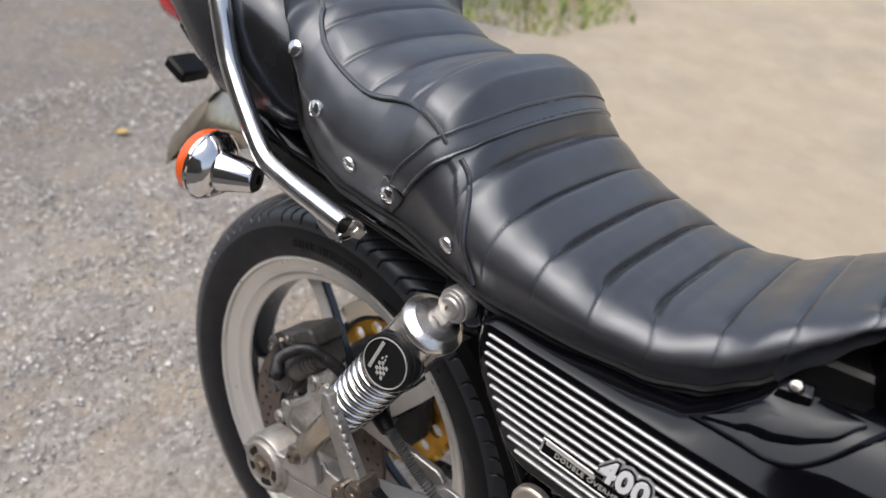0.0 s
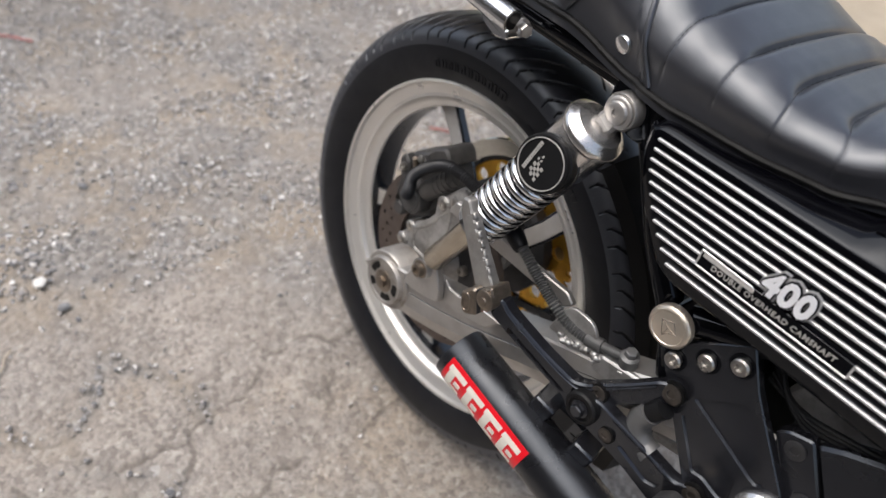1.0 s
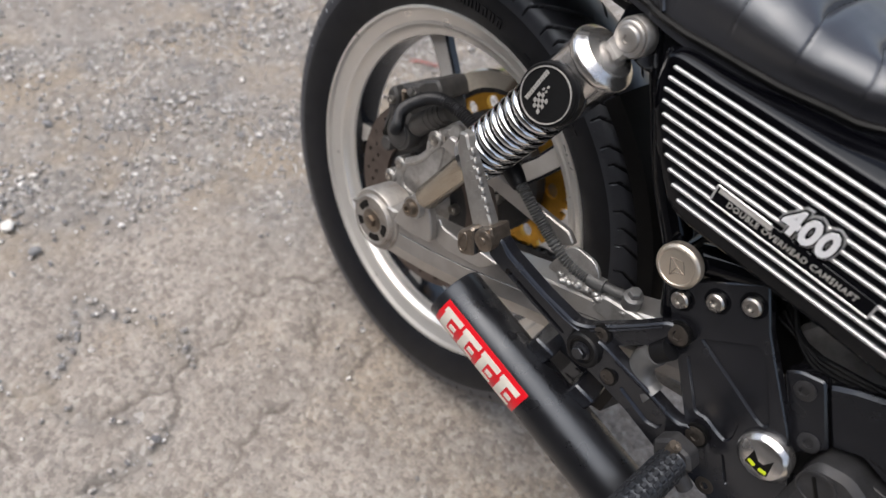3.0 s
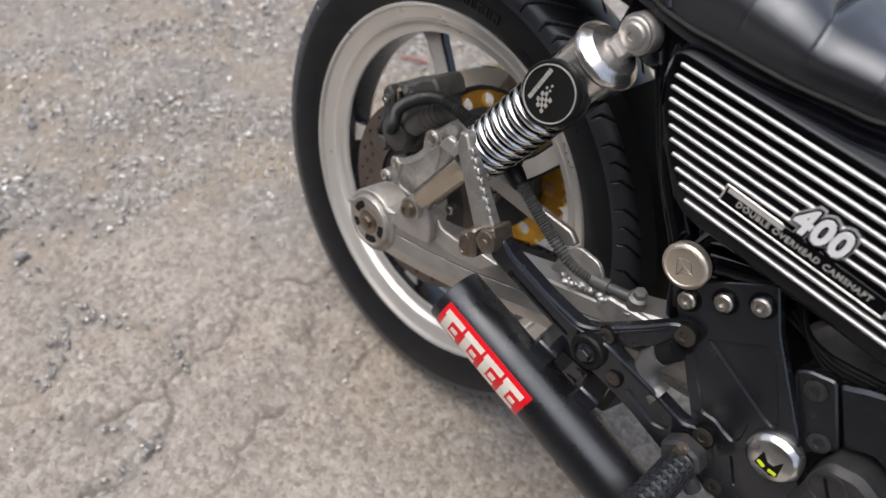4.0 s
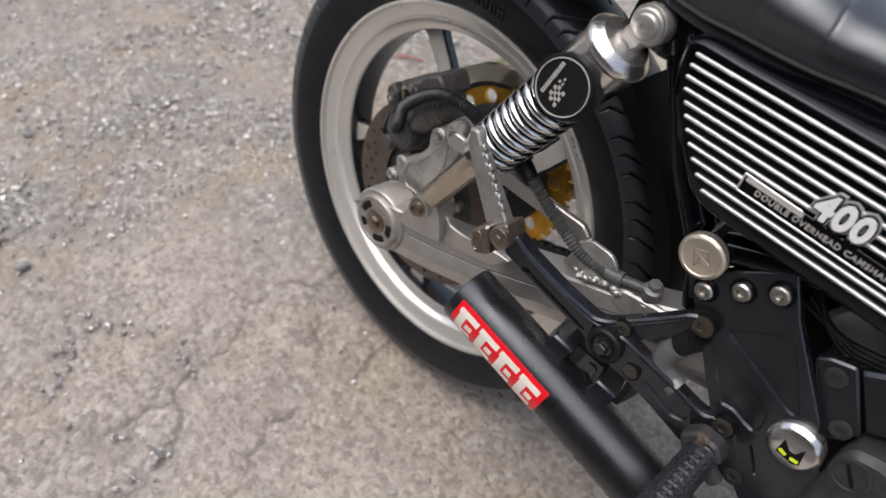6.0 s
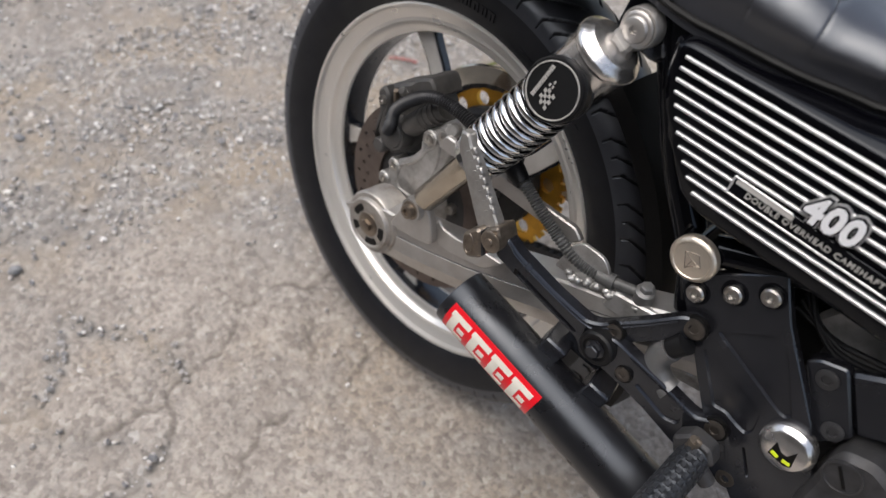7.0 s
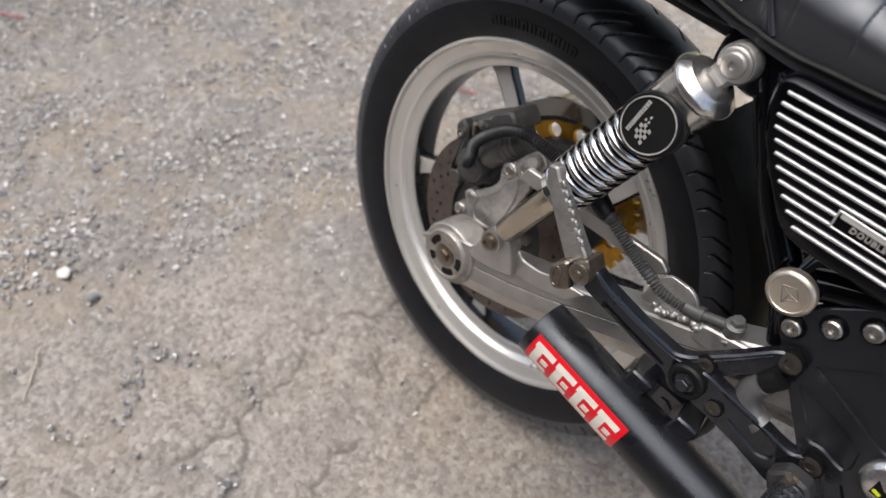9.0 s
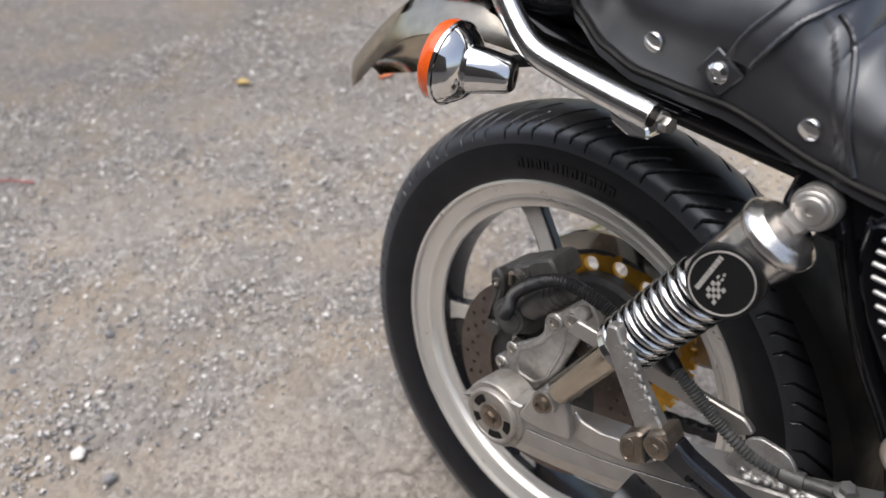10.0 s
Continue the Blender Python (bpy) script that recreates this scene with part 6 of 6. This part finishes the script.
def stitches():
    g = Geo()
    for a, b, depth in SEAMS:
        n = 46
        for k in range(n):
            f = 0.06 + 0.88 * k / n
            f2 = f + 0.010
            q = []
            for ff in (f, f2):
                top = smooth(0.10, 0.42, min(ff, 1 - ff))
                q.append(seat_point(a + (b - a) * top, ff, 0.0004))
            z = q[0].z
            if q[0].x > (table(z, sorted((v, u) for u, v in FRONT)) if z < 0.816 else 0.21) + 0.004:
                g.tube(q, 0.0004, 5)

    for k in (-0.7, 0.68):
        for i in range(70):
            f = 0.06 + 0.88 * i / 70
            g.tube([seat_base(strap_edge(q, k), q) + seat_normal(strap_edge(q, k), q) * 0.0026 for q in (f, f + 0.0075)], 0.0005, 5)
    tagged(part("stitching", g, THREAD, seat), "fine dark stitching in the pleats and strap", kind="stuff")


stitches()
for x, z in ((-0.031, 0.8440), (0.0165, 0.800), (0.0710, 0.7630), (0.2035, 0.742)):
    f = seat_f(x, z)
    part("stud", Geo().lathe([(-0.003, 0.0), (-0.003, 0.0088), (0.001, 0.0088), (0.0028, 0.0078), (0.0038, 0.005), (0.0043, 0.0)], seat_point(x, f), seat_normal(x, f), 24), SATIN_CHROME, seat, "domed chrome stud")
f = seat_f(0.1305, 0.7595)
p0, n0 = seat_point(0.1305, f), seat_normal(0.1305, f)
tabm = Matrix.Translation(p0 + n0 * 0.0024) @ n0.to_track_quat("Z", "Y").to_matrix().to_4x4()
part("strap_tab", Geo().box((0.028, 0.027, 0.003), tabm @ pose(0, 0, 0, 0, 0, -33), 0.0012), LEATHER, seat)
part("strap_screw", Geo().lathe([(0.003, 0.0), (0.003, 0.0092), (0.0065, 0.0085), (0.009, 0.0055), (0.009, 0.003), (0.0075, 0.0025), (0.0075, 0)], p0, n0, 24), CHROME, seat, "chrome cross-head screw")

# tail cowl, under panel and tank
tc = Geo()
rings = []
for x, w, zt, zb in ((-0.028, 0.112, 0.84, 0.728), (-0.052, 0.130, 0.868, 0.725), (-0.10, 0.140, 0.895, 0.725), (-0.16, 0.145, 0.91, 0.732), (-0.21, 0.14, 0.915, 0.755), (-0.26, 0.132, 0.915, 0.792), (-0.31, 0.118, 0.91, 0.805), (-0.335, 0.095, 0.90, 0.79)):
    ring = []
    for k in range(32):
        a = 2 * math.pi * k / 32
        c, s = math.cos(a), math.sin(a)
        ring.append(Vector((x, w * math.copysign(abs(c) ** 0.55, c), (zt + zb) / 2 + (zt - zb) / 2 * math.copysign(abs(s) ** 0.6, s))))
    rings.append(ring)
tc.rings(rings)
cowl = part("tail_cowl", tc, SATIN_BLACK, bike, "gloss black tail cowl")
tl = Geo()
rings = []
for x, k in ((-0.325, 1.0), (-0.36, 0.99), (-0.378, 0.93), (-0.39, 0.75), (-0.395, 0.4)):
    rings.append([Vector((x, 0.085 * k * math.copysign(abs(math.cos(a)) ** 0.6, math.cos(a)), 0.815 + 0.048 * k * math.copysign(abs(math.sin(a)) ** 0.6, math.sin(a)))) for a in (2 * math.pi * q / 28 for q in range(28))])
tl.rings(rings)
part("tail_lamp", tl, RED_LENS, cowl, "red tail lamp lens")
up = Geo().slab(rounded([(-0.11, 0.742), (-0.05, 0.735), (0.05, 0.728), (0.14, 0.73), (0.232, 0.716), (0.225, 0.698), (0.16, 0.701), (0.06, 0.705), (-0.06, 0.712)], 0.006), -0.136, 0.136, 0.004)
part("under_panel", up, PLASTIC_BLACK, bike, "dark plastic panel under the seat")
tk = Geo()
rings = []
for x, w, zt, zb in ((0.525, 0.07, 0.835, 0.775), (0.535, 0.095, 0.855, 0.752), (0.56, 0.115, 0.885, 0.735), (0.64, 0.14, 0.93, 0.72), (0.75, 0.15, 0.95, 0.72), (0.9, 0.14, 0.94, 0.74), (0.98, 0.10, 0.90, 0.78)):
    rings.append([Vector((x, w * math.copysign(abs(math.cos(a)) ** 0.6, math.cos(a)), (zt + zb) / 2 + (zt - zb) / 2 * math.copysign(abs(math.sin(a)) ** 0.6, math.sin(a)))) for a in (2 * math.pi * q / 40 for q in range(40))])
tk.rings(rings)
part("fuel_tank", tk, GLOSS_BLACK, bike, "gloss black fuel tank")

# chrome grab rail
GR = 0.0115
gr = spline([(0.099, -0.170, 0.7165), (0.055, -0.168, 0.7195), (0.01, -0.166, 0.7235), (-0.03, -0.164, 0.731), (-0.064, -0.160, 0.756), (-0.112, -0.154, 0.806), (-0.14, -0.15, 0.86), (-0.165, -0.146, 0.90), (-0.22, -0.14, 0.925), (-0.30, -0.12, 0.94), (-0.35, -0.06, 0.945), (-0.355, 0.0, 0.945)], 6)
rail = Geo().tube(gr + [Vector((q.x, -q.y, q.z)) for q in gr[-2::-1]], GR, 20)
rail_ob = part("grab_rail", rail, SATIN_CHROME, bike, "bent chrome grab rail")
# closed tube end; a black disc paints the shade of its opening
part("rail_shade_disc", Geo().lathe([(0.0, 0.0), (0.0, 0.0088), (0.0006, 0.0088), (0.0006, 0.0)], (0.099, -0.170, 0.7165), (0.99, -0.045, -0.06), 20), PLASTIC_BLACK, rail_ob, "black disc for the dark inside of the tube end")
rb = Geo().slab(rounded([(0.062, 0.712), (0.10, 0.709), (0.103, 0.700), (0.085, 0.696), (0.066, 0.703)], 0.003), -0.176, -0.14, 0.002)
part("rail_bracket", rb, CHROME, rail_ob)
part("rail_bolt", Geo().hexbolt((0.1, -0.158, 0.7105), (0.9, -0.35, 0.1), 0.0068, 0.013), STEEL, rail_ob)

# indicator
IC = Vector((-0.0985, -0.178, 0.6955))
IA = Vector((-0.965, -0.17, 0.06)).normalized()
bowl = Geo().lathe([(-0.022, 0.0), (-0.022, 0.008), (-0.020, 0.017), (-0.015, 0.0265), (-0.007, 0.0335), (-0.001, 0.0368), (0.0012, 0.0378), (0.002, 0.0395), (0.0055, 0.0395), (0.0055, 0.0)], IC, IA, 48)
ind = part("indicator", bowl, CHROME, bike, "round chrome indicator with an orange lens")
lens = Geo().lathe([(0.005, 0.0), (0.005, 0.0388), (0.0145, 0.0385), (0.019, 0.036), (0.022, 0.028), (0.0235, 0.012), (0.0235, 0.0)], IC, IA, 48)
part("lens", lens, ORANGE, ind, "orange lens")
ST0, ST1 = Vector((-0.081, -0.1778, 0.6978)), Vector((-0.0469, -0.1612, 0.6992))
sa = (ST1 - ST0).normalized()
ln = (ST1 - ST0).length
part("stem", Geo().lathe([(0.0, 0.0), (0.0, 0.0225), (ln - 0.002, 0.0162), (ln, 0.0150), (ln, 0.009), (ln - 0.006, 0.0085), (ln - 0.006, 0.0)], ST0, sa, 32), CHROME, ind, "tapered chrome stem")
part("stem_plug", Geo().lathe([(ln - 0.007, 0.0), (ln - 0.007, 0.012), (ln + 0.001, 0.0142), (ln + 0.003, 0.0125), (ln + 0.003, 0.006), (ln - 0.003, 0.005), (ln - 0.003, 0.0)], ST0, sa, 24), SOFT_RUBBER, ind, "black rubber plug")
part("stalk", Geo().tube(spline([tuple(IC - IA * 0.02), (-0.062, -0.15, 0.705), (-0.045, -0.13, 0.71), (-0.03, -0.10, 0.715)], 5), 0.006, 12), SOFT_RUBBER, ind)

# rear mudguard and plate holder
mg = Geo()
path = spline([(-0.10, 0, 0.742), (-0.17, 0, 0.738), (-0.235, 0, 0.726), (-0.30, 0, 0.700), (-0.345, 0, 0.664), (-0.390, 0, 0.616), (-0.418, 0, 0.580), (-0.430, 0, 0.562)], 4)
rings = []
for i, q in enumerate(path):
    d = (path[min(i + 1, len(path) - 1)] - path[max(i - 1, 0)]).normalized()
    nrm = Vector((-d.z, 0, d.x))
    if nrm.z < 0:
        nrm = -nrm
    t = i / (len(path) - 1)
    w = 0.076 - 0.008 * t - 0.052 * smooth(0.78, 1, t)
    sag = 0.052 * (1 - 0.55 * smooth(0.75, 1, t))
    ring = [q + Vector((0, w * k, 0)) - nrm * (sag * k * k * abs(k)) for k in np.linspace(-1, 1, 17)]
    ring += [v - nrm * 0.0015 for v in ring[::-1]]
    rings.append(ring)
mg.rings(rings)
part("rear_mudguard", mg, BROWN_CHROME, bike, "chromed steel rear mudguard")
ph = Geo().box((0.042, 0.05, 0.02), Matrix.Translation((-0.395, -0.02, 0.694)) @ pose(0, 0, 0, 0, 25, 8), 0.004)
ph.box((0.14, 0.02, 0.02), Matrix.Translation((-0.34, -0.02, 0.725)) @ pose(0, 0, 0, 0, 30, 0), 0.004)
part("plate_lamp", ph, PLASTIC_BLACK, bike, "black plate lamp holder")
